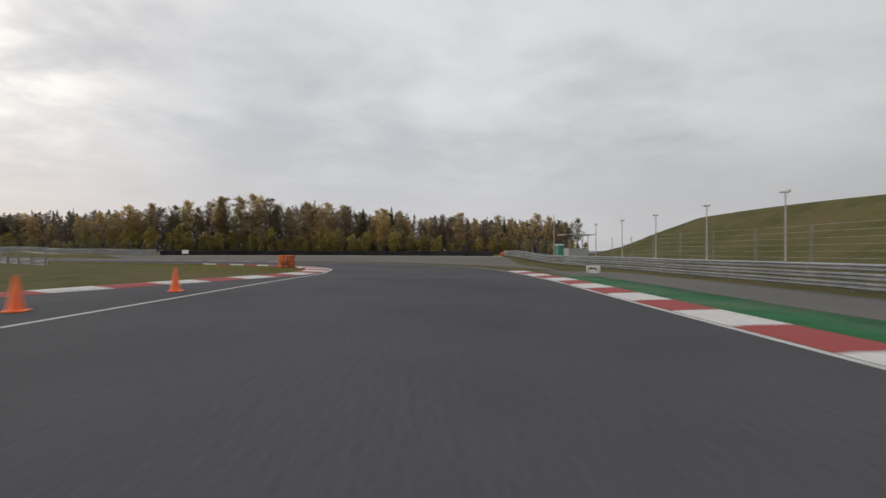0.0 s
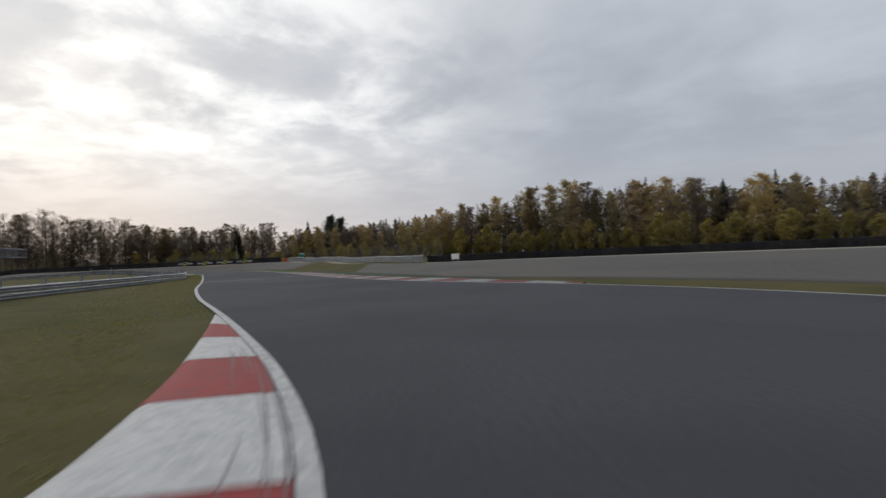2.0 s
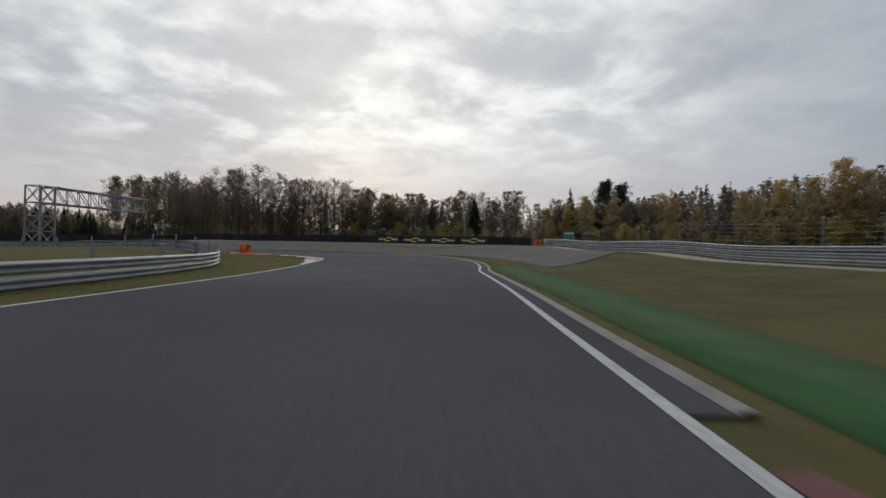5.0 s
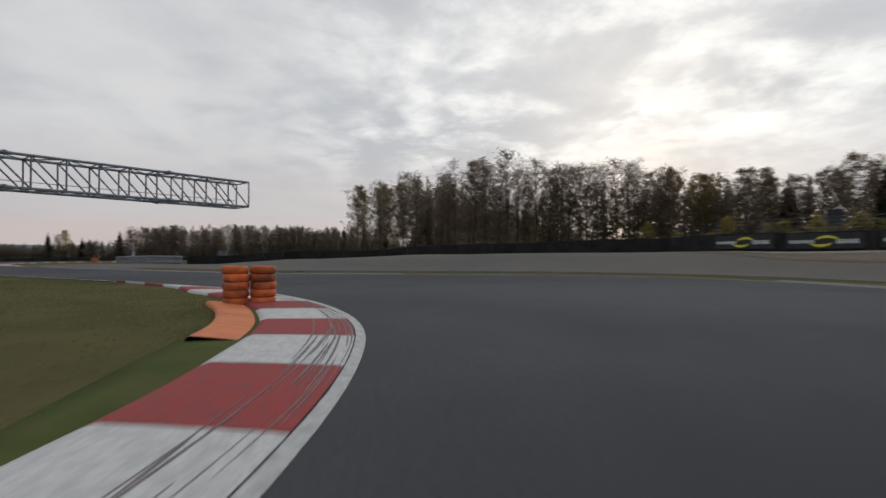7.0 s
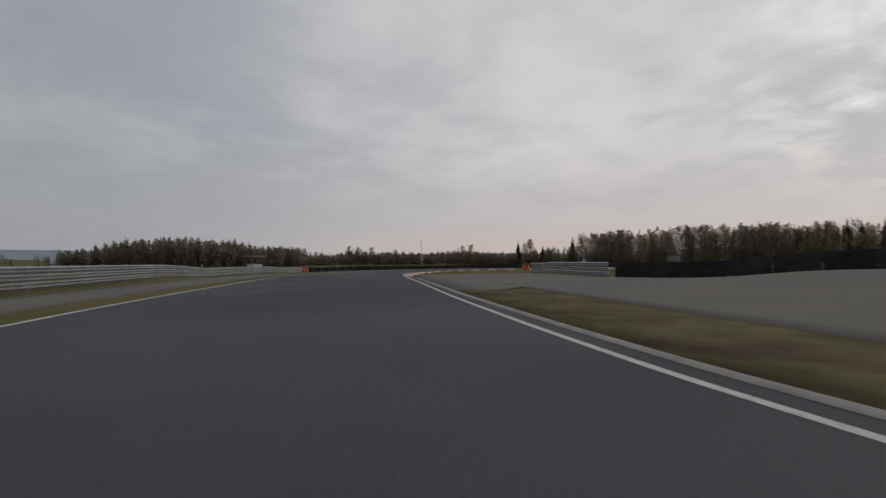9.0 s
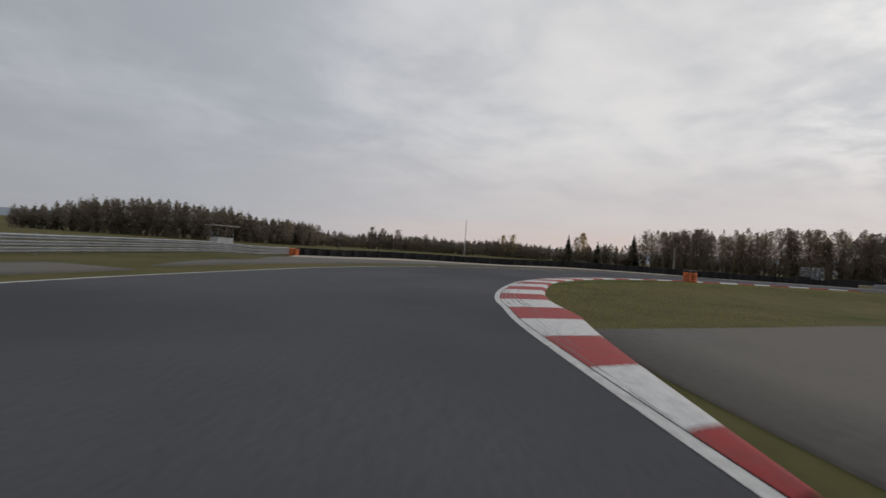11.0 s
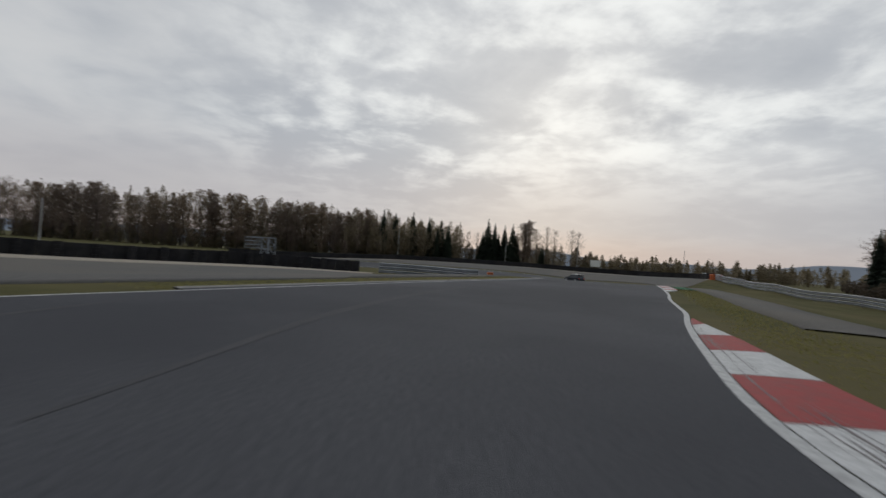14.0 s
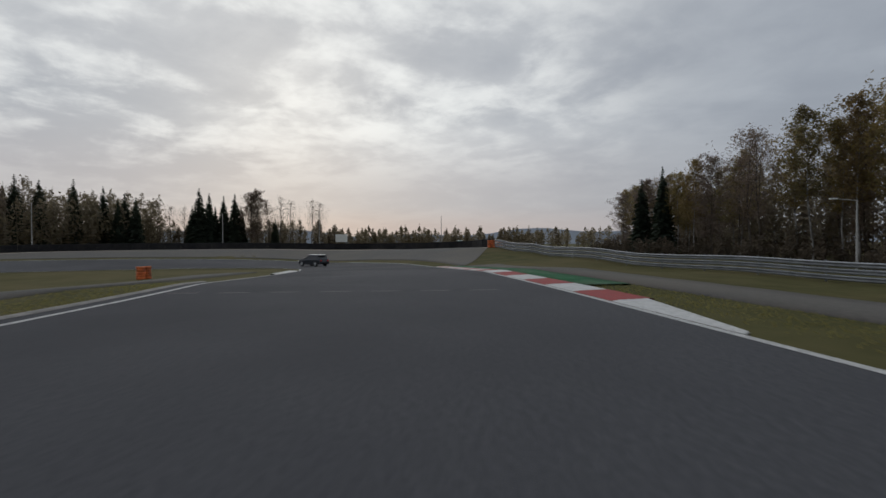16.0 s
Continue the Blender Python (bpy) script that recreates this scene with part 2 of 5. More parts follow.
M = dict(
    asphalt=material("asphalt", (0.054, 0.0545, 0.060), (0.080, 0.080, 0.085), 14.0, 0.93, bump=0.5, bscale=70, c=(0.044, 0.0445, 0.050), cscale=0.085, camt=0.85, spec=0.12),
    runoff=material("worn_runoff_asphalt", (0.082, 0.079, 0.075), (0.125, 0.118, 0.109), 6.0, 0.95, spec=0.1, bump=0.4, bscale=50, c=(0.125, 0.113, 0.098), cscale=0.10, camt=0.8),
    smear=material("rubber_on_paint", (0.13, 0.115, 0.115), (0.20, 0.175, 0.17), 5.0, 0.8, bump=0.2, bscale=60, spec=0.2),
    skid=material("rubbered_asphalt", (0.049, 0.049, 0.052), (0.072, 0.071, 0.074), 14.0, 0.93, bump=0.5, bscale=70, c=(0.066, 0.065, 0.068), cscale=0.30, camt=1.0, spec=0.12),
    grass=material("autumn_grass", (0.053, 0.052, 0.020), (0.086, 0.079, 0.033), 0.6, 1.0, bump=0.5, bscale=14, c=(0.108, 0.089, 0.044), cscale=0.09, camt=0.65, spec=0.05),
    blade=leaf_material("grass_blades", ((0.17, 0.17, 0.058), (0.21, 0.195, 0.07), (0.25, 0.22, 0.088), (0.30, 0.25, 0.11))),
    lush=material("green_grass", (0.046, 0.066, 0.018), (0.080, 0.090, 0.030), 0.9, 1.0, bump=0.5, bscale=14, c=(0.095, 0.085, 0.036), cscale=0.5, camt=0.6, spec=0.05),
    verge=material("trampled_grass_and_earth", (0.070, 0.062, 0.030), (0.110, 0.092, 0.046), 1.4, 1.0, bump=0.7, bscale=14, c=(0.055, 0.038, 0.026), cscale=0.45, camt=0.9, spec=0.05),
    gravel=material("gravel_strip", (0.23, 0.20, 0.16), (0.32, 0.28, 0.22), 2.5, 0.95, bump=0.9, bscale=30, c=(0.30, 0.245, 0.18), cscale=0.2),
    brown=material("brown_gravel_bed", (0.10, 0.078, 0.055), (0.14, 0.11, 0.078), 2.0, 0.95, bump=0.9, bscale=25),
    white=material("worn_white_paint", (0.40, 0.395, 0.385), (0.56, 0.555, 0.54), 26.0, 0.75, c=(0.27, 0.265, 0.26), cscale=9.0, camt=0.45, spec=0.2, bump=0.15),
    line=material("grey_white_line_paint", (0.36, 0.355, 0.345), (0.50, 0.495, 0.48), 18.0, 0.75, c=(0.20, 0.197, 0.192), cscale=7.0, camt=0.55, spec=0.2, bump=0.15),
    red=material("worn_red_paint", (0.23, 0.032, 0.032), (0.30, 0.042, 0.040), 14.0, 0.75, c=(0.16, 0.055, 0.052), cscale=7.0, camt=0.55, spec=0.2, bump=0.15),
    oldred=material("faded_red_paint", (0.15, 0.042, 0.040), (0.205, 0.052, 0.047), 6.0, 0.8, c=(0.10, 0.075, 0.072), cscale=1.6, camt=0.8, spec=0.15, bump=0.2),
    oldwhite=material("faded_white_paint", (0.18, 0.178, 0.175), (0.38, 0.375, 0.365), 9.0, 0.8, c=(0.10, 0.098, 0.097), cscale=1.8, camt=0.75, spec=0.15, bump=0.2),
    oldgreen=material("worn_dark_green_strip", (0.036, 0.058, 0.034), (0.058, 0.078, 0.048), 0.8, 0.95, spec=0.1, bump=0.4, bscale=50, c=(0.075, 0.075, 0.055), cscale=0.4, camt=0.7),
    pine=leaf_material("grey_green_pine_needles", ((0.055, 0.068, 0.05), (0.075, 0.088, 0.06), (0.095, 0.105, 0.07))),
    mossgreen=material("yellow_green_painted_asphalt", (0.032, 0.078, 0.030), (0.052, 0.105, 0.042), 0.9, 0.95, spec=0.1, bump=0.5, bscale=40, c=(0.075, 0.095, 0.04), cscale=0.35, camt=0.7),
    greenp=material("green_painted_asphalt", (0.020, 0.085, 0.040), (0.032, 0.115, 0.052), 1.0, 0.95, spec=0.1, bump=0.4, bscale=50, c=(0.09, 0.12, 0.08), cscale=0.4, camt=0.6),
    kerbstone=material("grey_kerb_concrete", (0.14, 0.132, 0.12), (0.215, 0.20, 0.185), 2.0, 0.9, c=(0.2, 0.19, 0.17), cscale=0.6, bump=0.3),
    orangep=material("orange_painted_kerb", (0.52, 0.13, 0.03), (0.62, 0.18, 0.05), 2.0, 0.7, c=(0.32, 0.11, 0.05), cscale=1.5, bump=0.3),
    steel=material("galvanised_steel", (0.21, 0.22, 0.235), (0.30, 0.31, 0.325), 1.5, 0.5, 0.4, c=(0.16, 0.165, 0.175), cscale=0.4, camt=0.5),
    truss=material("grey_painted_truss", (0.19, 0.205, 0.23), (0.26, 0.275, 0.30), 2.0, 0.5, 0.2),
    belt=material("black_rubber_belt", (0.014, 0.014, 0.016), (0.026, 0.025, 0.027), 2.0, 0.8, c=(0.042, 0.039, 0.036), cscale=0.7, camt=0.5, rnd=0.2, bump=0.3, spec=0.15),
    tyre_o=material("orange_painted_tyre", (0.55, 0.11, 0.025), (0.66, 0.17, 0.04), 4.0, 0.7, c=(0.10, 0.05, 0.03), cscale=2.2, camt=0.65, rnd=0.25, bump=0.4),
    tyre_k=material("bare_black_tyre", (0.03, 0.03, 0.03), (0.06, 0.055, 0.05), 5.0, 0.8, bump=0.4),
    cone=material("orange_cone_plastic", (0.85, 0.13, 0.03), (0.92, 0.18, 0.05), 3.0, 0.5),
    signw=material("white_sign_board", (0.72, 0.71, 0.66), (0.80, 0.79, 0.74), 3.0, 0.5),
    black=material("black_sign_paint", (0.015, 0.015, 0.015), (0.03, 0.03, 0.03), 3.0, 0.5),
    yellow=material("yellow_logo_paint", (0.70, 0.62, 0.05), (0.78, 0.70, 0.08), 3.0, 0.5),
    offw=material("white_logo_paint", (0.55, 0.56, 0.56), (0.65, 0.66, 0.66), 3.0, 0.5),
    bark=material("dark_bark", (0.060, 0.048, 0.038), (0.11, 0.09, 0.07), 3.0, 0.95, bump=0.5),
    birch=material("birch_bark", (0.20, 0.185, 0.165), (0.46, 0.44, 0.41), 4.0, 0.85, c=(0.05, 0.045, 0.04), cscale=2.0, camt=0.7),
    twig=material("brown_twigs", (0.085, 0.062, 0.05), (0.13, 0.10, 0.08), 2.0, 0.95),
    leaf=leaf_material("autumn_birch_leaves", ((0.40, 0.31, 0.205), (0.46, 0.35, 0.195), (0.57, 0.42, 0.17), (0.43, 0.37, 0.19), (0.41, 0.32, 0.245))),
    slimleaf=leaf_material("fading_birch_leaves", ((0.189, 0.142, 0.090), (0.224, 0.163, 0.082), (0.275, 0.198, 0.077), (0.189, 0.168, 0.077), (0.172, 0.133, 0.103))),
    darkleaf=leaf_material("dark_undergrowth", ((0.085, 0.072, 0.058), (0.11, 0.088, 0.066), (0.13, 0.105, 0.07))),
    brownleaf=leaf_material("withered_brown_leaves", ((0.181, 0.146, 0.129), (0.215, 0.168, 0.138), (0.249, 0.185, 0.125), (0.198, 0.168, 0.142))),
    needle=leaf_material("dark_spruce_needles", ((0.050, 0.064, 0.050), (0.068, 0.084, 0.060), (0.088, 0.102, 0.070))),
    bush=leaf_material("yellow_green_bush_leaves", ((0.26, 0.22, 0.09), (0.34, 0.285, 0.10), (0.44, 0.345, 0.10), (0.27, 0.215, 0.12))),
    # haze over the distant woods is put into these greyed leaf colours
    farleaf=leaf_material("haze_toned_wood_leaves", ((0.198, 0.172, 0.155), (0.232, 0.194, 0.146), (0.258, 0.211, 0.129), (0.181, 0.172, 0.133))),
    # the hills' pale blue base colour has the haze of distance painted in
    hill=material("haze_painted_hills", (0.15, 0.17, 0.20), (0.19, 0.21, 0.235), 0.004, 1.0, c=(0.24, 0.26, 0.29), cscale=0.002, spec=0.0),
    concrete=material("pale_concrete_pole", (0.36, 0.35, 0.34), (0.46, 0.45, 0.43), 2.0, 0.9),
    toilet=material("green_plastic_cabin", (0.03, 0.19, 0.14), (0.05, 0.24, 0.18), 2.0, 0.5),
    roofw=material("white_plastic_roof", (0.7, 0.7, 0.68), (0.78, 0.78, 0.76), 2.0, 0.5),
    shed=material("grey_shed_panels", (0.30, 0.30, 0.31), (0.38, 0.38, 0.38), 1.0, 0.8),
    carp=material("dark_car_paint", (0.03, 0.033, 0.04), (0.045, 0.048, 0.055), 1.0, 0.25, 0.3),
    carw=material("white_car_panels", (0.62, 0.62, 0.62), (0.7, 0.7, 0.7), 1.0, 0.3),
    glass=material("dark_car_glass", (0.02, 0.022, 0.025), (0.03, 0.03, 0.035), 1.0, 0.08),
    rubber=material("tyre_rubber", (0.02, 0.02, 0.02), (0.03, 0.03, 0.03), 2.0, 0.8),
    alloy=material("alloy_rim", (0.45, 0.45, 0.46), (0.55, 0.55, 0.56), 2.0, 0.35, 0.8),
    tail=material("red_lamp_glass", (0.4, 0.02, 0.02), (0.45, 0.03, 0.03), 2.0, 0.2),
    wire=material("fence_wire", (0.22, 0.23, 0.24), (0.30, 0.31, 0.32), 2.0, 0.6, 0.5),
)


# ---- building helpers ----
def part(name, bm, mat, parent, label=""):
    me = bpy.data.meshes.new(name)
    bm.to_mesh(me)
    bm.free()
    me.materials.append(mat)
    ob = new(name, me)
    ob.parent = parent
    if label:
        tagged(ob, label)
    return ob


def raw(name, vs, fs, mat, parent=None, smooth=False):
    me = bpy.data.meshes.new(name)
    me.from_pydata(vs, [], fs)
    me.materials.append(mat)
    if smooth:
        me.shade_smooth()
    ob = new(name, me)
    ob.parent = parent
    return ob


def root(name, x, y, z=0.0, rz=0.0):
    ob = new(name)
    ob.location, ob.rotation_euler = (x, y, z), (0, 0, rz)
    return ob


def add_box(bm, c, s, rz=0.0, bevel=0.0):
    r = bmesh.ops.create_cube(bm, size=1, matrix=Matrix.LocRotScale(c, Euler((0, 0, rz)), s))
    if bevel:
        es = list({e for v in r["verts"] for e in v.link_edges})
        bmesh.ops.bevel(bm, geom=es, offset=bevel, segments=2, affect="EDGES", profile=0.5)


def add_tube(bm, a, b, r0, r1=None, n=6):
    a, b = Vector(a), Vector(b)
    d = b - a
    q = d.to_track_quat("Z", "Y").to_matrix().to_4x4()
    bmesh.ops.create_cone(bm, cap_ends=True, segments=n, radius1=r0, radius2=r0 if r1 is None else r1, depth=d.length,
                          matrix=Matrix.Translation((a + b) / 2) @ q)


def curve(pts, step=1.0):
    """A smooth line through points, evenly stepped."""
    p = np.array(pts, float)
    q = np.vstack([2 * p[0] - p[1], p, 2 * p[-1] - p[-2]])
    out = []
    for i in range(1, len(q) - 2):
        a, b, c, d = q[i - 1], q[i], q[i + 1], q[i + 2]
        k = max(2, int(np.hypot(*(c - b)) / 0.5))
        t = np.linspace(0, 1, k, endpoint=False)[:, None]
        out.append(0.5 * (2 * b + (c - a) * t + (2 * a - 5 * b + 4 * c - d) * t ** 2 + (3 * b - a - 3 * c + d) * t ** 3))
    out = np.vstack(out + [p[-1:]])
    s = np.r_[0, np.cumsum(np.hypot(*np.diff(out, axis=0).T))]
    n = max(2, int(s[-1] / step) + 1)
    u = np.linspace(0, s[-1], n)
    return np.stack([np.interp(u, s, out[:, 0]), np.interp(u, s, out[:, 1])], 1)


def normals(c):
    """Unit normals to the left of the way along a line."""
    d = np.gradient(c, axis=0)
    d /= np.hypot(d[:, 0], d[:, 1])[:, None]
    return np.stack([-d[:, 1], d[:, 0]], 1)


def resample(c, n):
    s = np.r_[0, np.cumsum(np.hypot(*np.diff(c, axis=0).T))]
    u = np.linspace(0, s[-1], n)
    return np.stack([np.interp(u, s, c[:, 0]), np.interp(u, s, c[:, 1])], 1)


# ---- the plan of the track ----
LEFT = [(-7.3, -40), (-7.3, -10), (-7.3, 10), (-7.3, 20), (-7.1, 27.5), (-7.4, 31), (-8.1, 35), (-9.5, 38.7), (-11.6, 42), (-14.3, 44.7), (-17, 46.4), (-20, 47.85),
        (-25, 50.05), (-32, 53), (-40.8, 57.2), (-50, 62.1), (-62, 68.3), (-75, 74.8), (-85.3, 80), (-92.5, 83), (-99.5, 85.4), (-104, 86.8), (-107.6, 87.5),
        (-110.9, 87.4), (-113.8, 86.9), (-116.3, 86.1), (-118.5, 84.9), (-120.3, 83.6), (-122.8, 81.2), (-125.25, 77.95), (-126.5, 75.6), (-128.9, 70.4), (-132.8, 61.6),
        (-135.7, 54), (-139.5, 45), (-146, 31), (-150.5, 23.6), (-154.7, 18.4), (-161.2, 11.6), (-169.1, 5.6), (-177, 2), (-183, -0.4), (-194, -2.6), (-200, -2.5),
        (-207, -0.3), (-212, 2.2), (-216, 4.3), (-221.4, 7.1), (-228.2, 10.9), (-236, 15.4), (-243, 19.2), (-251, 22.9), (-260, 27), (-269, 30.8)]
RIGHT = [(4.9, -40), (4.9, -10), (4.9, 10), (5, 20), (4.8, 26), (4.4, 32), (3.5, 37.5), (2, 42), (-0.6, 46.6), (-4.5, 52), (-9, 56.2), (-13.7, 59.2), (-17.6, 60.8),
         (-20.5, 61.75), (-22.6, 62.2), (-24.6, 62.6), (-26.3, 62.95), (-28.6, 63.6), (-31, 64.2), (-33.1, 65.0), (-35.9, 66.1), (-38.3, 67.1), (-42, 68.8), (-51.5, 73.7), (-62, 79.3), (-72.7, 84.6), (-78.6, 87.5), (-84, 90.0), (-89, 92.3), (-95.2, 95.8),
         (-102.5, 99.2), (-109.5, 101.6), (-117, 103.3), (-123, 103.8), (-129.4, 103.2), (-134.9, 100.7), (-138.8, 95), (-140.2, 87.9), (-139.8, 80.3), (-139.6, 74.3),
         (-141.0, 69.0), (-142.4, 65.4), (-143.7, 62.4), (-146.4, 56.4), (-149.3, 50.3), (-152.6, 43.4), (-156.3, 35.5), (-159.4, 29.3), (-160.9, 26.8), (-162.2, 24.7), (-164.8, 21.6),
         (-168.9, 17.6), (-173.5, 14.4), (-178.5, 12), (-183, 10.6), (-188.4, 9.75), (-193.5, 9.65), (-197.5, 10.2), (-202.1, 11.05), (-206.7, 13.1), (-210.9, 15.25), (-214, 17.0),
         (-217.6, 18.7), (-222.2, 20.9), (-227.3, 23.6), (-234, 26.9), (-240, 29.8), (-247.5, 33.2), (-256.5, 37.6), (-266, 42)]
END_L = [(-269, 30.8), (-278, 33.2), (-286, 32.5), (-291.5, 28), (-294.5, 20), (-296, 10), (-297, 0), (-297, -14)]
END_R = [(-266, 42), (-275, 45.5), (-286, 47), (-298, 44.5), (-307, 35), (-311, 22), (-312, 8), (-312, -14)]
LC, RC = curve(LEFT), curve(RIGHT)
LE, RE = curve(END_L), curve(END_R)


def paired(a, b):
    """Walk along two lines at once, always by the shortest way across: the pairs of places that face each other."""
    i = j = 0
    out = [(0, 0)]
    while i < len(a) - 1 or j < len(b) - 1:
        best = None
        for di, dj in ((1, 1), (1, 0), (0, 1)):
            if i + di < len(a) and j + dj < len(b):
                d = float(np.hypot(*(a[i + di] - b[j + dj]))) - (0.12 if di + dj == 2 else 0)
                if best is None or d < best[0]:
                    best = (d, di, dj)
        i, j = i + best[1], j + best[2]
        out.append((i, j))
    k = np.array(out)
    return a[k[:, 0]], b[k[:, 1]]


PL, PR = paired(LC, RC)
NEAR_ROAD = np.vstack([(PL + (PR - PL) * f)[::3] for f in (0.0, 0.2, 0.4, 0.6, 0.8, 1.0)] + [(resample(LE, 24) + (resample(RE, 24) - resample(LE, 24)) * f) for f in (0.0, 0.15, 0.3, 0.45, 0.6, 0.75, 0.9)])
# height of the land away from the track: x, y, z
HILLS = np.array([(-166, 48, 0.1), (-172, 66, 0.8), (-170, 82, 1.4), (-158, 98, 1.5), (-146, 108, 1.6), (-133, 126, 1.7), (-105, 121, 1.2), (-80, 109, 0.7), (-57, 99, 0.5),
                  (-30, 108, 0.5), (0, 104, 0.5), (12, 93, 0.5), (16, 50, -0.2), (16, 25, -0.3), (16, 0, -0.3), (-172, -41, -1.0), (-200, -44, -0.8), (-230, -26, -0.4), (-255, 4, -0.55), (-248, 9, -0.55), (-243, -12, -0.5), (-274, 59.5, 0.25),
                  (-282, 61, 0.8), (-320, 30, 0.6), (-250, 53, -0.7), (-235, 50, -0.95), (-218, 43, -1.0), (-266, 57, -0.2), (-235, 66, -1.2), (-262, 84, -0.6), (-205, 37, -0.9), (-130, 40, 0.0), (-150, -5, -0.5), (-60, 40, 0.0), (-190, 100, 1.2), (-100, 180, 1.2), (-20, 170, 1.2)], float)


def sstep(v):
    v = np.clip(v, 0, 1)
    return v * v * (3 - 2 * v)


def land(x, y):
    """Height of the ground."""
    x, y = np.atleast_1d(np.asarray(x, float)), np.atleast_1d(np.asarray(y, float))
    dm = np.empty(x.shape)
    for k in range(0, len(x), 400):
        dm[k:k + 400] = np.hypot(x[k:k + 400, None] - NEAR_ROAD[:, 0], y[k:k + 400, None] - NEAR_ROAD[:, 1]).min(axis=1)
    w = 1 / ((x[:, None] - HILLS[:, 0]) ** 2 + (y[:, None] - HILLS[:, 1]) ** 2 + 9) ** 1.6
    z = (w @ HILLS[:, 2]) / w.sum(axis=1) * sstep((dm - 4) / 10)
    bank = sstep((x - 42) / 34) * sstep((184 - y) / 50) * sstep((360 - x) / 120)
    # the track dips towards the far bend
    dip = (1 - (1 - np.clip((-247 - x) / 43, 0, 1)) ** 1.3) * (1 - sstep((-296 - x) / 28)) * sstep((58 - y) / 15) * sstep((y + 34) / 22)
    return z - 1.4 * dip + 11.0 * bank * (1 + 0.05 * np.sin(x * 0.05 + y * 0.04))


def gz(x, y):
    return float(land(x, y)[0])


# ---- ground ----
def ground():
    def axis(a, b, lo, hi, fine, coarse):
        inner = list(np.arange(a, b + 0.1, fine))
        left, right, v, w, s = [], [], a, b, fine
        while v > lo or w < hi:
            s = min(s * 1.35, coarse)
            v, w = v - s, w + s
            left.append(v)
            right.append(w)
        return np.array(left[::-1] + inner + right)
    xs, ys = axis(-300, 40, -3500, 3500, 1.6, 250), axis(-60, 140, -3500, 3500, 1.6, 250)
    gx, gy = np.meshgrid(xs, ys)
    z = land(gx.ravel(), gy.ravel()) - 0.035
    vs = np.stack([gx.ravel(), gy.ravel(), z], 1)
    nx, ny = len(xs), len(ys)
    fs = [(j * nx + i, j * nx + i + 1, (j + 1) * nx + i + 1, (j + 1) * nx + i) for j in range(ny - 1) for i in range(nx - 1)]
    return tagged(raw("ground", vs.tolist(), fs, M["grass"], smooth=True), "mown autumn grass turning brown", "ground", kind="structure")


ground()


def ruled(name, A, B, f0, f1, mat, lift, label="", category="", n=None, cross=None):
    """A strip of ground surface between two lines, from fraction f0 to f1 of the way over."""
    n = n or int(max(len(A), len(B)) * 0.8)
    if n == "paired":
        a, b = np.asarray(A, float), np.asarray(B, float)
        n = len(a)
    else:
        a, b = resample(np.asarray(A, float), n), resample(np.asarray(B, float), n)
    flat = lift < 0.01
    cross = cross or max(1, int(np.hypot(*(a - b).T).mean() * (f1 - f0) / 1.6))
    fr = np.linspace(f0, f1, cross + 1)
    p = np.concatenate([a + (b - a) * f for f in fr])
    z = land(p[:, 0], p[:, 1]) + lift
    if not flat:
        # the edges turn down into the ground
        p, z, cross = np.concatenate([p[:n], p, p[-n:]]), np.concatenate([z[:n] - 0.2, z, z[-n:] - 0.2]), cross + 2
    vs = np.c_[p, z].tolist()
    fs = [(k * n + i, k * n + i + 1, (k + 1) * n + i + 1, (k + 1) * n + i) for k in range(cross) for i in range(n - 1)]
    ob = raw(name, vs, fs, mat, smooth=True)
    if sum(q.normal.z * q.area for q in ob.data.polygons) < 0:
        ob.data.flip_normals()
    return tagged(ob, label, category or name.replace("_", " "), kind="structure")


def offset(c, d):
    """The line d metres to the left of c."""
    return c + normals(c) * d


def near_part(c, a, b):
    """The piece of a line between the places nearest to a and b."""
    i = int(np.argmin(np.hypot(c[:, 0] - a[0], c[:, 1] - a[1])))
    j = int(np.argmin(np.hypot(c[:, 0] - b[0], c[:, 1] - b[1])))
    return c[min(i, j):max(i, j) + 1]


ruled("road", PL, PR, 0, 1, M["asphalt"], 0.0, "dark grey asphalt race track with tyre marks", "road", n="paired", cross=6)
ruled("road", LE, RE, 0, 1, M["asphalt"], 0.0, "dark grey asphalt race track bending away", "road", n=80, cross=6)

# barriers' lines
WALL_T1 = curve([(-56.7, 98.2), (-45, 103.5), (-30, 107), (-12, 107), (2, 101.5), (11, 93.3)])
RAIL_R0 = curve([(16, -45), (16.2, 0), (16.2, 18), (15.7, 36), (14.4, 55), (12.4, 75), (11.4, 91)])
RAIL_M = curve([(-130.4, 127.2), (-110, 121.6), (-88, 112.5), (-70, 104.2), (-57.5, 98.4)])
WALL_AD = curve([(-166.5, 48), (-170.5, 62), (-171, 76), (-166, 90), (-157, 100.5), (-146.5, 107.5), (-139, 116), (-134.2, 124.2), (-132.4, 128.0)])
RAIL_W80 = curve([(-174.6, 31), (-170.5, 40), (-166.8, 47.3)])
RAIL_T2 = curve([(-34, 42), (-45, 50.3), (-53.5, 57.6), (-61, 63.9), (-68, 69.2), (-80, 75), (-90, 78.7), (-97, 79.6), (-104, 78.9), (-110.5, 76.6), (-116.5, 72.8), (-121.5, 67.2), (-125.2, 62.4), (-128.6, 59.2), (-132.0, 57.3)])
RAIL_L9 = curve([(-124.4, 60), (-128.4, 52), (-131.9, 44), (-135.3, 34.5), (-141, 18), (-147, 2), (-155, -12), (-163, -26), (-171, -39)])
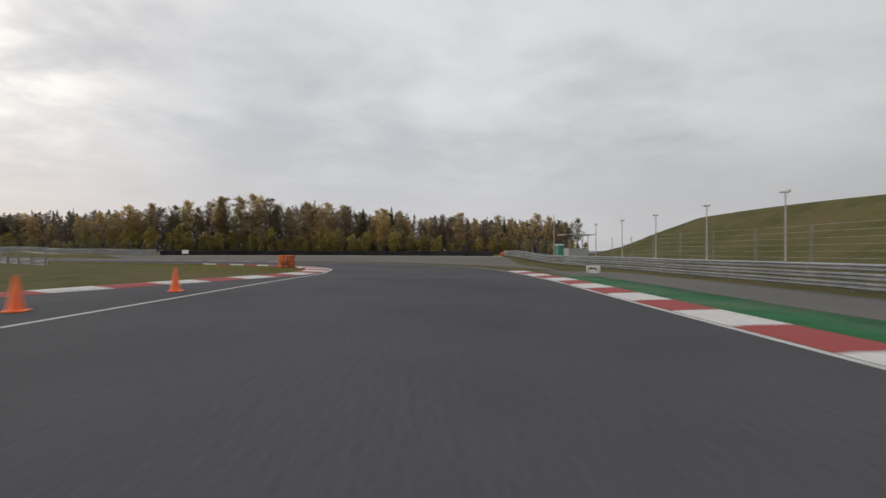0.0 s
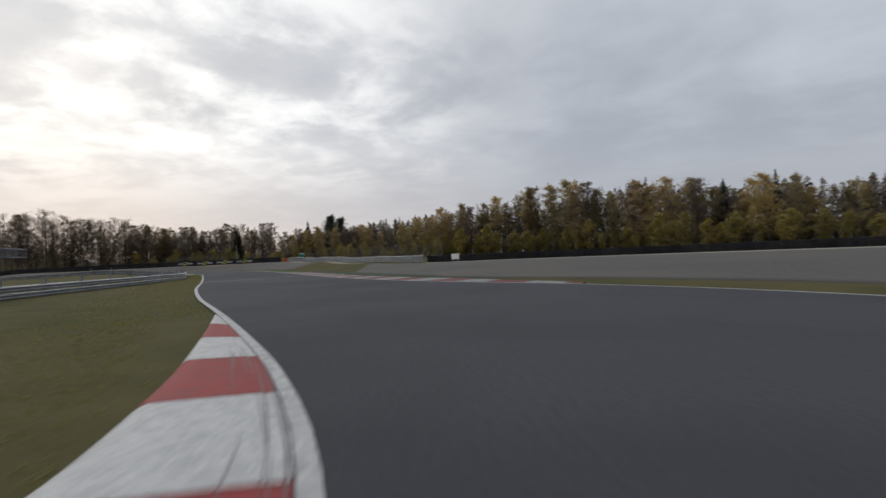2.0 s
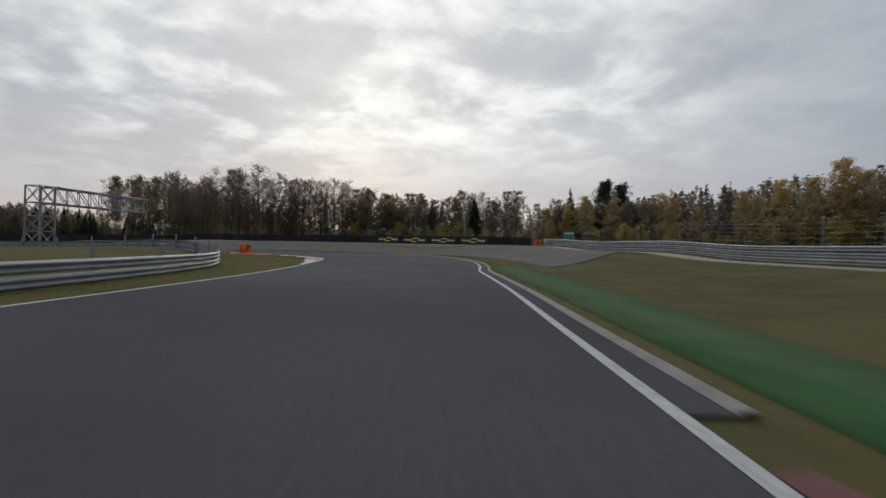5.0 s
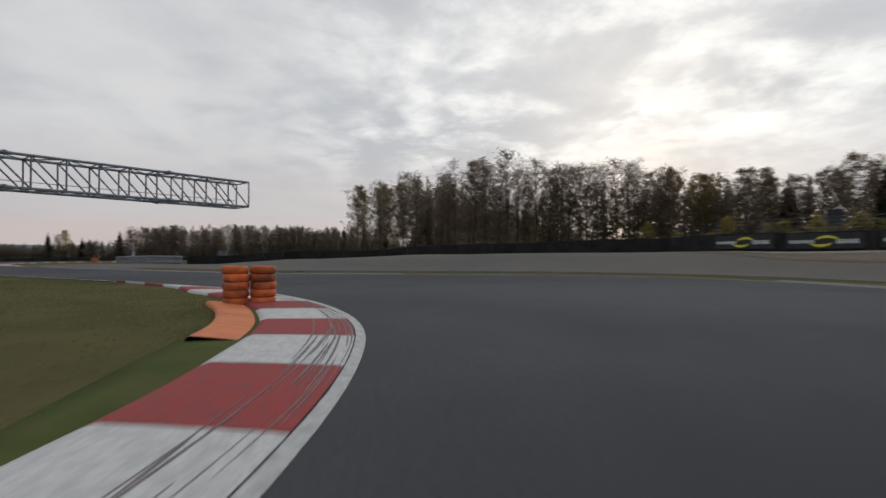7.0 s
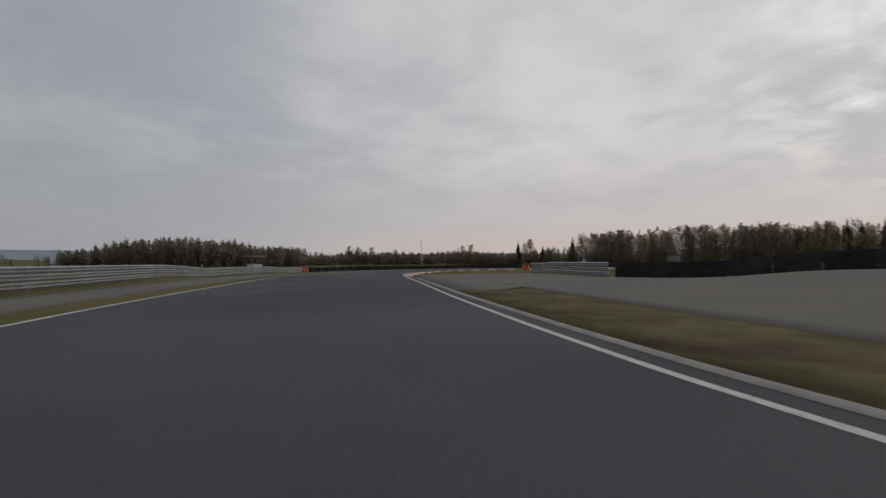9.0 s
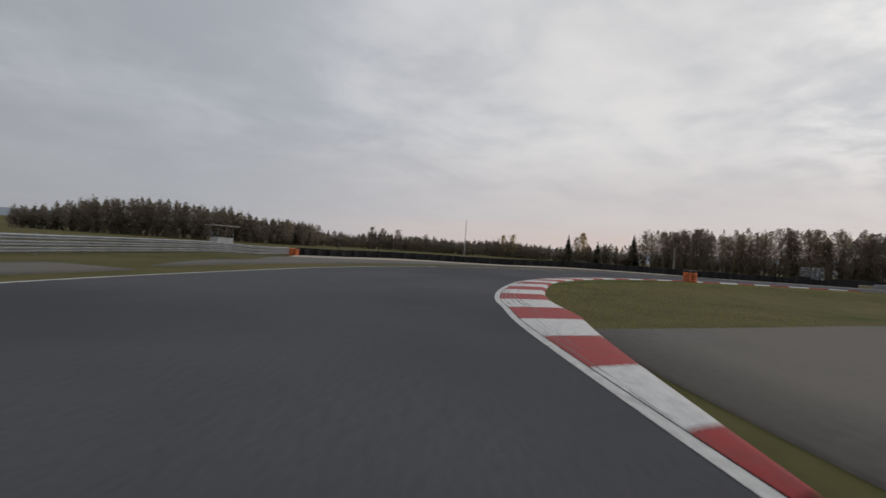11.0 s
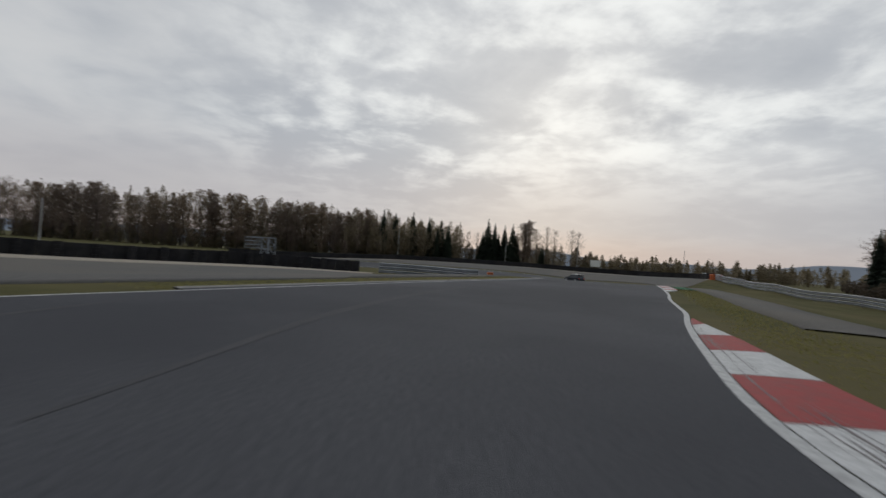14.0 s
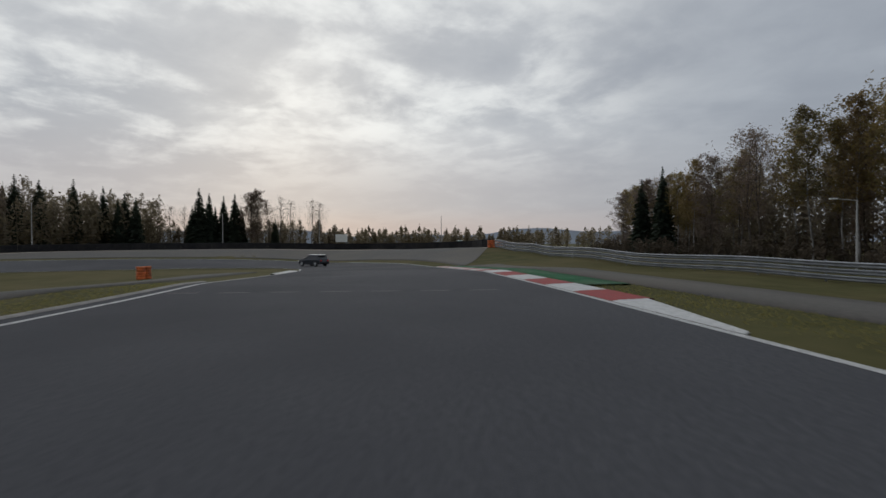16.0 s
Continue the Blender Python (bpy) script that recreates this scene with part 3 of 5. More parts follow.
WALL_H = curve([(-172.5, -40.5), (-185, -44), (-200, -43), (-215, -37), (-230, -26), (-243, -12), (-248.6, -3), (-249.6, 4.2)])
RAIL_H = curve([(-249.4, 4.6), (-249.0, 8), (-249.2, 11.5), (-250.8, 15.0)])
WALL_F = curve([(-283, 61.5), (-296, 64), (-312, 57), (-322, 42), (-326, 22), (-322, 0), (-312, -18), (-298, -30)])
RAIL_F = curve([(-196, 33), (-206, 38), (-218, 43.5), (-235, 50), (-250, 53.8), (-266, 57.5), (-281, 60.9)])

# surfaces beside the track, from the line outward
ruled("runoff", offset(near_part(RC, (4.4, 32), (-36, 67)), -3.6), WALL_T1[::-1], 0, 0.84, M["runoff"], 0.012, "grey worn asphalt runoff outside the bend", "runoff", n=160, cross=24)
ruled("gravel_strip", offset(near_part(RC, (4.4, 32), (-36, 67)), -3.6), WALL_T1[::-1], 0.84, 0.985, M["gravel"], 0.015, "pale gravel strip along the tyre wall", "gravel", n=110, cross=4)
apron = near_part(RC, (4.9, -40), (4.4, 32))
ruled("runoff", offset(apron, -2.2), offset(apron, -8.0), 0, 1, M["runoff"], 0.012, "grey asphalt service strip beside the kerb", "runoff", n=60, cross=4)
ruled("green_paint", offset(near_part(RC, (4.9, -40), (4.8, 26)), -1.15), offset(near_part(RC, (4.9, -40), (4.8, 26)), -3.2), 0, 1, M["greenp"], 0.018, "green painted strip outside the kerb", "paint", n=60)
ex = near_part(RC, (-24, 62.5), (-68, 82))
grow = np.clip(np.arange(len(ex)) / 12.0, 0.02, 1.0)[:, None]
ruled("green_strip", offset(ex, -1.8), ex - normals(ex) * (1.8 + 2.8 * grow), 0, 1, M["oldgreen"], 0.020, "worn dark green strip outside the kerb", "paint", n=60)
ruled("runoff", offset(near_part(RC, (-31, 65.4), (-49, 73.5)), -3.3), RAIL_M[::-1][:22], 0.0, 0.85, M["runoff"], 0.011, "grey asphalt runoff beside the track", "runoff", n=60, cross=14)
g5 = near_part(RC, (-66, 81.6), (-93, 94.6))
ruled("green_paint", offset(g5, -1.0), offset(g5, -3.0), 0, 1, M["mossgreen"], 0.018, "green painted strip outside the kerb", "paint", n=60)
t2 = near_part(RC, (-97, 97), (-152.6, 43.4))
vg = near_part(RC, (-140.2, 72), (-148, 53))
ruled("verge", offset(vg, -0.6), offset(vg, -4.3), 0, 1, M["verge"], 0.013, "trampled brown grass and earth beside the edging", "verge", n=70, cross=3)
ruled("runoff", offset(t2, -4.4), WALL_AD[::-1], 0, 0.78, M["runoff"], 0.012, "grey asphalt runoff outside the bend", "runoff", n=180, cross=18)
ruled("gravel_bed", offset(t2, -4.4), WALL_AD[::-1], 0.78, 0.93, M["brown"], 0.014, "brown gravel bed before the wall", "gravel", n=130, cross=3)
ruled("gravel_strip", offset(t2, -4.4), WALL_AD[::-1], 0.93, 0.99, M["gravel"], 0.016, "pale gravel strip along the wall", "gravel", n=130, cross=2)
open_a, open_b = offset(near_part(RC, (-95, 95.7), (-126, 103.5)), -4.4), curve([(-99.5, 112.5), (-112, 117.5), (-122, 120.5), (-131, 121.5)])
ruled("runoff", open_a, open_b, 0, 1, M["runoff"], 0.015, "grey asphalt runoff widening before the bend", "runoff", n=50, cross=10)
ruled("gravel_bed", open_b, offset(RAIL_M, -3.0)[:38][::-1], 0, 1, M["brown"], 0.016, "brown gravel bed before the guard rail", "gravel", n=50, cross=3)
ruled("gravel_strip", RAIL_M[:60], offset(RAIL_M, -3.0)[:60], 0.1, 1, M["gravel"], 0.014, "pale gravel strip along the guard rail", "gravel", n=50)
w9 = near_part(RC, (-147.5, 54.5), (-159.4, 29.3))
ruled("runoff", offset(w9, -0.8), RAIL_W80[::-1], 0, 1, M["runoff"], 0.011, "grey asphalt runoff beside the track", "runoff", n=40, cross=8)
l9 = near_part(LC, (-133.5, 59.4), (-154.7, 18.4))
ruled("runoff", offset(l9, 1.6), offset(l9, 5.0), 0, 1, M["runoff"], 0.012, "grey asphalt service strip beside the track", "runoff", n=50, cross=3)
h9 = near_part(LC, (-156, 17), (-221.4, 7.1))
ruled("runoff", offset(h9, 2.8), WALL_H, 0, 0.80, M["runoff"], 0.012, "grey asphalt runoff outside the hairpin", "runoff", n=170, cross=20)
ruled("gravel_strip", offset(h9, 2.8), WALL_H, 0.80, 0.985, M["gravel"], 0.015, "pale gravel strip along the tyre wall", "gravel", n=120, cross=4)
lf = near_part(LC, (-216, 4.3), (-269, 30.8))
ruled("runoff", offset(lf, 3.2), offset(lf, 8.5), 0, 1, M["runoff"], 0.012, "grey asphalt service strip beside the track", "runoff", n=50, cross=3)
rf = near_part(RC, (-213.0, 16.5), (-266, 42))
ruled("runoff", offset(rf, -2.8), offset(rf, -5.7), 0, 1, M["runoff"], 0.012, "grey asphalt service strip beside the track", "runoff", n=60, cross=2)
ruled("green_paint", offset(near_part(RC, (-240, 29.8), (-266, 42)), -1.1), offset(near_part(RC, (-240, 29.8), (-266, 42)), -2.6), 0, 1, M["greenp"], 0.018, "green painted strip outside the kerb", "paint", n=30)
ruled("runoff", offset(RE, -2.5), resample(WALL_F, 90), 0, 0.85, M["runoff"], 0.012, "grey asphalt runoff outside the far bend", "runoff", n=70, cross=8)
ruled("gravel_strip", offset(RE, -2.5), resample(WALL_F, 90), 0.85, 0.985, M["gravel"], 0.014, "pale gravel strip along the tyre wall", "gravel", n=70, cross=3)

for ln, sd in ((near_part(RC, (-168, 18.2), (-193, 9.4)), -1), (near_part(LC, (-108, 87.5), (-121, 82.8)), 1)):
    far_edge = np.sin(np.linspace(0.05, np.pi - 0.05, len(ln)))[:, None]
    ruled("green_grass", ln + normals(ln) * sd * 1.2, ln + normals(ln) * sd * (1.25 + 1.3 * far_edge), 0, 1, M["lush"], 0.012, "fresh green grass behind the kerb", "grass", n=len(ln), cross=3)

# rubber laid down on the way out of the hairpin
for k, (pts, w) in enumerate((([(-208.5, 0.6), (-201.8, 0.7), (-196.3, 1.4), (-189, 3.0)], 0.22), ([(-211.7, 2.4), (-203.4, 1.7), (-198.8, 2.2), (-194.5, 3.0), (-188, 5.0)], 0.24),
                              ([(-224, 11.4), (-216.2, 8.3), (-209, 6.3), (-202, 5.4)], 0.3))):
    mark = curve(pts, 0.8)
    thin = np.sin(np.pi * np.linspace(0.06, 0.94, len(mark)))[:, None]
    ruled("tyre_mark", mark, mark + normals(mark) * w * thin, 0, 1, M["skid"], 0.0035 + 0.0002 * k, "thin dark rubber mark curving over the asphalt", "tyre mark", n=len(mark))

# lines along the edges
ruled("edge_line", offset(LC, -0.02), offset(LC, -0.17), 0, 1, M["line"], 0.006, "white edge line of the track", "line", n=520)
ruled("edge_line", offset(RC, 0.02), offset(RC, 0.17), 0, 1, M["line"], 0.006, "white edge line of the track", "line", n=520)
ruled("edge_line", offset(RE, 0.02), offset(RE, 0.17), 0, 1, M["line"], 0.006, "white edge line of the track", "line", n=60)
ruled("edge_line", offset(LE, -0.02), offset(LE, -0.17), 0, 1, M["line"], 0.006, "white edge line of the track", "line", n=60)
ruled("cross_line", np.array([(-51.1, 63.2), (-50.8, 74.1)]), np.array([(-51.25, 63.1), (-50.95, 74.0)]), 0, 1, M["white"], 0.006, "thin white line across the track", "line", n=6)
for k in range(7):
    c, e = (Vector((-243.9, 20.0)).lerp(Vector((-239.6, 27.6)), (k + q) / 6.6) for q in (0, 0.6))
    ruled("cross_line", np.array([c, e]), np.array([c + Vector((0.1, 0.05)), e + Vector((0.1, 0.05))]), 0, 1, M["kerbstone"], 0.006, "faint broken white line across the track", "line", n=3)


# ---- kerbs ----
def kerb(line, side, width, block=2.3, start_red=False, label="", rise=0.07, first=0.0, only=None, anchor=None, paint=("red", "white"), smears=0):
    """A red and white kerb: a sloped block of concrete for each colour, side +1 to the left of the line."""
    s = np.r_[0, np.cumsum(np.hypot(*np.diff(line, axis=0).T))]
    n = normals(line)
    rt = root("kerb", *line[len(line) // 2])
    inv = Matrix.Translation((-line[len(line) // 2][0], -line[len(line) // 2][1], 0))
    u, red = first, start_red
    if anchor:
        at = s[int(np.argmin(np.hypot(line[:, 0] - anchor[0], line[:, 1] - anchor[1])))]
        u, red = at % (2 * block) - 2 * block, anchor[2]
    while u < s[-1] - 0.3:
        v = min(u + block, s[-1])
        if v < 0.2:
            u, red = v, not red
            continue
        u = max(u, 0.0)
        vs, fs = [], []
        for q in np.linspace(u + 0.012, v - 0.012, 4):
            p = np.array([np.interp(q, s, line[:, 0]), np.interp(q, s, line[:, 1])])
            m = np.array([np.interp(q, s, n[:, 0]), np.interp(q, s, n[:, 1])]) * side
            wd = width if not callable(width) else width(q / s[-1])
            z = gz(*p)
            for f, h in ((0.0, 0.008), (0.22, 0.03), (0.7, rise * 0.85), (0.93, rise), (1.0, rise * 0.5), (1.02, -0.06)):
                w = p + m * wd * f
                vs.append((*(w - line[len(line) // 2]), h + z))
        for i in range(3):
            for k in range(5):
                a = i * 6 + k
                fs.append((a, a + 1, a + 7, a + 6) if side < 0 else (a, a + 6, a + 7, a + 1))
        col = only or paint[0 if red else 1]
        ob = raw("block", vs, fs, M[col], rt, smooth=True)
        u, red = v, not red
    rng = random.Random(len(line))
    vs, fs = [], []
    for _ in range(smears):
        a = rng.uniform(0.0, s[-1] - 1.0)
        b = min(s[-1] - 0.1, a + rng.uniform(0.8, 4.5))
        f0, slant, wide = rng.uniform(0.03, 0.5) ** 1.3, rng.uniform(-0.04, 0.04), rng.uniform(0.003, 0.011)
        for j, q in enumerate(np.linspace(a, b, 8)):
            p = np.array([np.interp(q, s, line[:, 0]), np.interp(q, s, line[:, 1])])
            m = np.array([np.interp(q, s, n[:, 0]), np.interp(q, s, n[:, 1])]) * side
            wd = width if not callable(width) else width(q / s[-1])
            for e in (-wide, wide):
                f = min(0.9, max(0.01, f0 + slant * j / 7 + e * math.sin(0.3 + j * 0.36)))
                vs.append((*(p + m * wd * f - line[len(line) // 2]), float(np.interp(f, (0.0, 0.22, 0.7, 0.93), (0.008, 0.03, rise * 0.85, rise))) + gz(*p) + 0.004))
            if j:
                k = len(vs) - 4
                fs.append((k, k + 1, k + 3, k + 2) if side < 0 else (k, k + 2, k + 3, k + 1))
    if smears:
        raw("rubber_streaks", vs, fs, M["smear"], rt)
    return tagged(rt, label, "kerb")


inn1 = np.vstack([curve([(-13.6, 6), (-12.2, 12), (-10.8, 17), (-9.4, 21), (-8.2, 24.5), (-7.4, 28), (-7.45, 31)])[:-1], near_part(LC, (-7.45, 31.2), (-24.5, 49.8))])
ruled("apron", near_part(LC, (-7.3, 6), (-7.4, 31)), inn1[:26], 0, 1, M["asphalt"], 0.002, "asphalt strip between line and kerb", "apron", n=26, cross=1)
kerb(inn1, 1, lambda f: (0.9 + 0.7 * min(1, f * 2.0)) * min(1, 0.05 + (1 - f) * 4.2), 2.1, label="worn red and white kerb inside the bend", anchor=(-9.7, 39.0, False), smears=60)
kerb(near_part(RC, (4.9, -30), (4.2, 33.5)), -1, 1.1, 2.2, label="red and white kerb along the straight", rise=0.05, anchor=(4.9, 6.6, True))
kerb(near_part(RC, (-19.5, 61.4), (-68, 82)), -1, lambda f: 1.95 * min(1, 0.12 + f * 5, 0.1 + (1 - f) * 7), 2.2, label="faded red and white exit kerb", rise=0.05, anchor=(-32.8, 64.9, False), paint=("oldred", "oldwhite"))
kerb(near_part(LC, (-95, 84), (-102, 86.2)), 1, lambda f: 0.12 + 0.9 * f * f, 8.0, False, "white painted kerb beside the track", 0.05)
kerb(near_part(LC, (-102, 86.2), (-128.6, 70.3)), 1, lambda f: (1.1 + 0.5 * min(1, f * 3)) * min(1, 0.03 + ((1 - f) * 3.6) ** 1.6), 2.1, label="worn red and white kerb inside the bend", anchor=(-112.7, 87.0, False), smears=110)
hp = near_part(RC, (-156.6, 35), (-212.2, 16.1))
hk = int(np.argmin(np.hypot(hp[:, 0] + 179.6, hp[:, 1] - 11.65)))
kerb(hp[:hk + 1], -1, lambda f: 1.4 * min(1, 0.08 + f * 4), 2.0, label="red and white kerb entering the hairpin", anchor=(-179.6, 11.65, False), smears=50)
kerb(hp[hk:], -1, lambda f: 1.4 * min(1, 0.04 + (1 - f) * 2.0 + 0.25 * max(0.0, min(1.0, (1 - f) * 8))), 2.17, False, "red and white kerb inside the hairpin", smears=90)
kerb(near_part(RC, (-232.2, 25.8), (-236.2, 27.9)), -1, lambda f: 0.05 + 0.85 * f, 20.0, False, "white painted kerb beside the track", 0.05)
kerb(near_part(RC, (-236.2, 27.9), (-266, 42)), -1, 1.0, 2.15, True, "red and white kerb beside the track", 0.05)
kerb(near_part(LC, (-259, 26.5), (-269, 30.8)), 1, lambda f: 0.3 + 0.5 * f, 3.0, False, "white painted kerb before the bend", 0.05, only="white")
# plain stone edging a little outside the lines
for ln, a, b, sd, lab in ((RC, (-69, 83), (-133, 100.5), -1, "grey"), (RC, (-139.2, 82), (-155.2, 38), -1, "grey"), (LC, (-212, 2.2), (-249, 22.2), 1, "beige")):
    piece = near_part(ln, a, b)
    ruled("apron", piece, offset(piece, sd * 0.42), 0, 1, M["asphalt"], 0.002, "narrow asphalt strip beside the line", "apron", n=len(piece), cross=1)
    kerb(offset(piece, sd * 0.36), sd, 0.17, 3.0, False, lab + " concrete edging outside the white line", 0.045, only="kerbstone")
# orange hump behind the kerb
hump = offset(near_part(LC, (-114.4, 86.7), (-120.8, 83.2)), 1.66)
kerb(hump, 1, 0.75, 1.5, False, "orange painted hump behind the kerb", 0.09, only="orangep")


# ---- barriers ----
W_PROFILE = ((0.0, 0.0), (0.035, 0.012), (0.085, 0.055), (0.085, 0.085), (0.02, 0.135), (0.02, 0.165), (0.085, 0.215), (0.085, 0.245), (0.035, 0.288), (0.0, 0.30))
post_bm = bmesh.new()
add_box(post_bm, (0, 0, 0.56), (0.07, 0.11, 1.2), 0, 0.008)
POST = bpy.data.meshes.new("post")
post_bm.to_mesh(POST)
post_bm.free()
POST.materials.append(M["steel"])


def guard_rail(line, side, label, levels=3, spacing=4.0, dive=0.0, sink=0.0):
    """Steel beams one over another on posts; side: +1 where the track lies to the left of the line."""
    c = line[len(line) // 2]
    z0 = gz(*c)
    rt = root("guard_rail", c[0], c[1], z0)
    ln = resample(line, max(8, len(line) // 2))
    n = normals(ln) * side
    h = land(ln[:, 0], ln[:, 1]) - z0 - sink - dive * sstep(np.linspace(-0.2, 1.0, len(ln)))
    for k in range(levels):
        vs, fs = [], []
        for j, (p, m) in enumerate(zip(ln - c, n)):
            wob = 0.012 * math.sin(j * 1.7 + k)
            vs += [(p[0] + m[0] * (o + 0.06 + wob), p[1] + m[1] * (o + 0.06 + wob), h[j] + 0.07 + 0.365 * k + z) for o, z in W_PROFILE]
        w = len(W_PROFILE)
        fs = [(i * w + q, i * w + q + 1, (i + 1) * w + q + 1, (i + 1) * w + q) for i in range(len(ln) - 1) for q in range(w - 1)]
        ob = raw("beam", vs, fs, M["steel"], rt, smooth=False)
        sol = ob.modifiers.new("thickness", "SOLIDIFY")
        sol.thickness = 0.008
    d = np.r_[0, np.cumsum(np.hypot(*np.diff(ln, axis=0).T))]
    for q in np.arange(0.3, d[-1], spacing):
        x, y, hz = np.interp(q, d, ln[:, 0]), np.interp(q, d, ln[:, 1]), np.interp(q, d, h)
        ob = new("post", POST)
        ob.parent = rt
        ob.location = (x - c[0], y - c[1], hz)
        nn = normals(ln)[min(len(ln) - 1, int(np.searchsorted(d, q)))]
        ob.rotation_euler = (0, 0, math.atan2(nn[1], nn[0]) - math.pi / 2)
    return tagged(rt, label, "guard rail")


guard_rail(RAIL_R0, 1, "triple steel guard rail along the straight")
guard_rail(RAIL_M, -1, "triple steel guard rail beyond the runoff")
guard_rail(RAIL_W80, -1, "short steel guard rail between tyre walls")
guard_rail(RAIL_T2, -1, "curved double steel guard rail on grass", levels=2, sink=0.08)
guard_rail(RAIL_L9, -1, "triple steel guard rail beside the service strip")
guard_rail(RAIL_H, -1, "steel guard rail sinking into the grass at its end", dive=0.5)
guard_rail(RAIL_F, 1, "triple steel guard rail before the birches")


def tyre_wall(line, height, label, side=1, low=None):
    """Black rubber panels strapped to a row of tyres, one panel after another."""
    c = line[len(line) // 2]
    z0 = gz(*c)
    rt = root("tyre_wall", c[0], c[1], z0)
    bm = bmesh.new()
    add_box(bm, (0, 0, height / 2), (2.36, 0.10, height), 0, 0.02)
    for z in (0.3, 0.62):
        add_box(bm, (0, -0.06 * side, height * z), (2.36, 0.03, 0.05), 0)
    for x in (-0.78, 0, 0.78):
        add_box(bm, (x, -0.056 * side, height / 2), (0.035, 0.022, height * 0.96), 0)
    me = bpy.data.meshes.new("panel")
    bm.to_mesh(me)
    bm.free()
    me.materials.append(M["belt"])
    bm = bmesh.new()
    for k in range(max(3, int(height / 0.25))):
        add_tube(bm, (0, 0, 0.01 + k * height / max(3, int(height / 0.25))), (0, 0, (k + 0.92) * height / max(3, int(height / 0.25))), 0.31, 0.31, 10)
    ty = bpy.data.meshes.new("tyre_column")
    bm.to_mesh(ty)
    bm.free()
    ty.materials.append(M["belt"])
    d = np.r_[0, np.cumsum(np.hypot(*np.diff(line, axis=0).T))]
    rng = random.Random(7)
    nn = normals(line)
    for q in np.arange(1.2, d[-1] - 0.6, 2.4):
        i = int(np.searchsorted(d, q))
        x, y = np.interp(q, d, line[:, 0]), np.interp(q, d, line[:, 1])
        a = math.atan2(nn[i][1], nn[i][0]) - math.pi / 2
        z = gz(x, y) - z0
        slope = math.atan2(gz(x - nn[i][1] * -1.0, y + nn[i][0] * -1.0) - gz(x - nn[i][1], y + nn[i][0]), 2.0)
        tall = 1.0 if low is None else low + (1 - low) * float(sstep((q / d[-1] - 0.3) / 0.15))
        ob = new("panel", me)
        ob.parent = rt
        ob.location, ob.rotation_euler = (x - c[0], y - c[1], z - 0.02), (0, -slope + rng.uniform(-0.006, 0.006), a + rng.uniform(-0.012, 0.012))
        ob.scale = (1.01, 1, tall * (1 + rng.uniform(-0.02, 0.02)))
        t = new("tyre_column", ty)
        t.parent = rt
        t.location = (x - c[0] + nn[i][0] * 0.40 * side, y - c[1] + nn[i][1] * 0.40 * side, z + rng.uniform(0, 0.05))
        t.scale = (1, 1, tall)
    return tagged(rt, label, "tyre wall")


tyre_wall(WALL_T1, 0.98, "long black rubber covered tyre wall", 1)
tyre_wall(WALL_AD, 1.36, "tall black tyre wall carrying adverts", 1, 0.83)
tyre_wall(WALL_H, 1.15, "black tyre wall outside the hairpin", -1)
tyre_wall(WALL_F, 1.15, "black tyre wall round the far bend", -1)

# ---- tyre stacks, orange blocks ----
def tyre_mesh():
    bm = bmesh.new()
    prof = ((0.17, 0.015), (0.25, 0.0), (0.295, 0.006), (0.318, 0.03), (0.322, 0.10), (0.318, 0.17), (0.295, 0.196), (0.25, 0.202), (0.17, 0.188))
    n = 18
    rings = [[bm.verts.new((r * math.cos(2 * math.pi * i / n), r * math.sin(2 * math.pi * i / n), z)) for i in range(n)] for r, z in prof]
    for a, b in zip(rings, rings[1:] + rings[:1]):
        for i in range(n):
            bm.faces.new((a[i], a[(i + 1) % n], b[(i + 1) % n], b[i]))
    bmesh.ops.recalc_face_normals(bm, faces=bm.faces)
    return bm


def tyre_meshes():
    out = []
    for key in ("tyre_o", "tyre_k"):
        me = bpy.data.meshes.new("tyre")
        bm = tyre_mesh()
        bm.to_mesh(me)
        bm.free()
        me.materials.append(M[key])
        me.shade_smooth()
        out.append(me)
    return out


TYRES = tyre_meshes()


def tyre_stack(x, y, rz, columns, high, dark, label, group="orange tyre stacks"):
    rt = root("tyre_stack", x, y, gz(x, y) - 0.03, rz)
    rng = random.Random(int(abs(x * 7)))
    for cx, cy in columns:
        for k in range(high):
            ob = new("tyre", TYRES[1 if (k == high - 1 and rng.random() < dark) else 0])
            ob.parent = rt
            ob.location = (cx + rng.uniform(-0.02, 0.02), cy + rng.uniform(-0.02, 0.02), k * 0.203)
            ob.rotation_euler = (rng.uniform(-0.02, 0.02), rng.uniform(-0.02, 0.02), rng.uniform(0, 6))
    return tagged(rt, label, "tyre stack", group)


TWO = ((-0.33, 0), (0.33, 0.05))
tyre_stack(-12.7, 39.85, radians(25), TWO, 5, 0.6, "two worn orange painted tyre columns on grass")
tyre_stack(-119.6, 82.3, radians(-61), TWO, 5, 0.2, "two orange painted tyre columns behind the kerb")
tyre_stack(-192.4, 11.02, radians(165), TWO, 5, 0.9, "orange tyre columns with black tops on grass")
tyre_stack(-274.0, 20.0, radians(60), ((0, 0), (0.1, 0.62)), 5, 0.0, "orange painted tyre columns beside the far bend")
BLOCK = tuple((i * 0.6, j * 0.6) for i in (-1, 0, 1) for j in (0, 1))
tyre_stack(-132.3, 127.0, radians(-25), BLOCK, 5, 0.0, "orange tyre block where the rail begins", "orange tyre blocks")
tyre_stack(11.4, 93.0, radians(-60), BLOCK[:4], 4, 0.0, "orange tyre block at the wall's end", "orange tyre blocks")
tyre_stack(-171.8, -39.8, radians(-25), BLOCK, 5, 0.0, "orange tyre block where the wall begins", "orange tyre blocks")
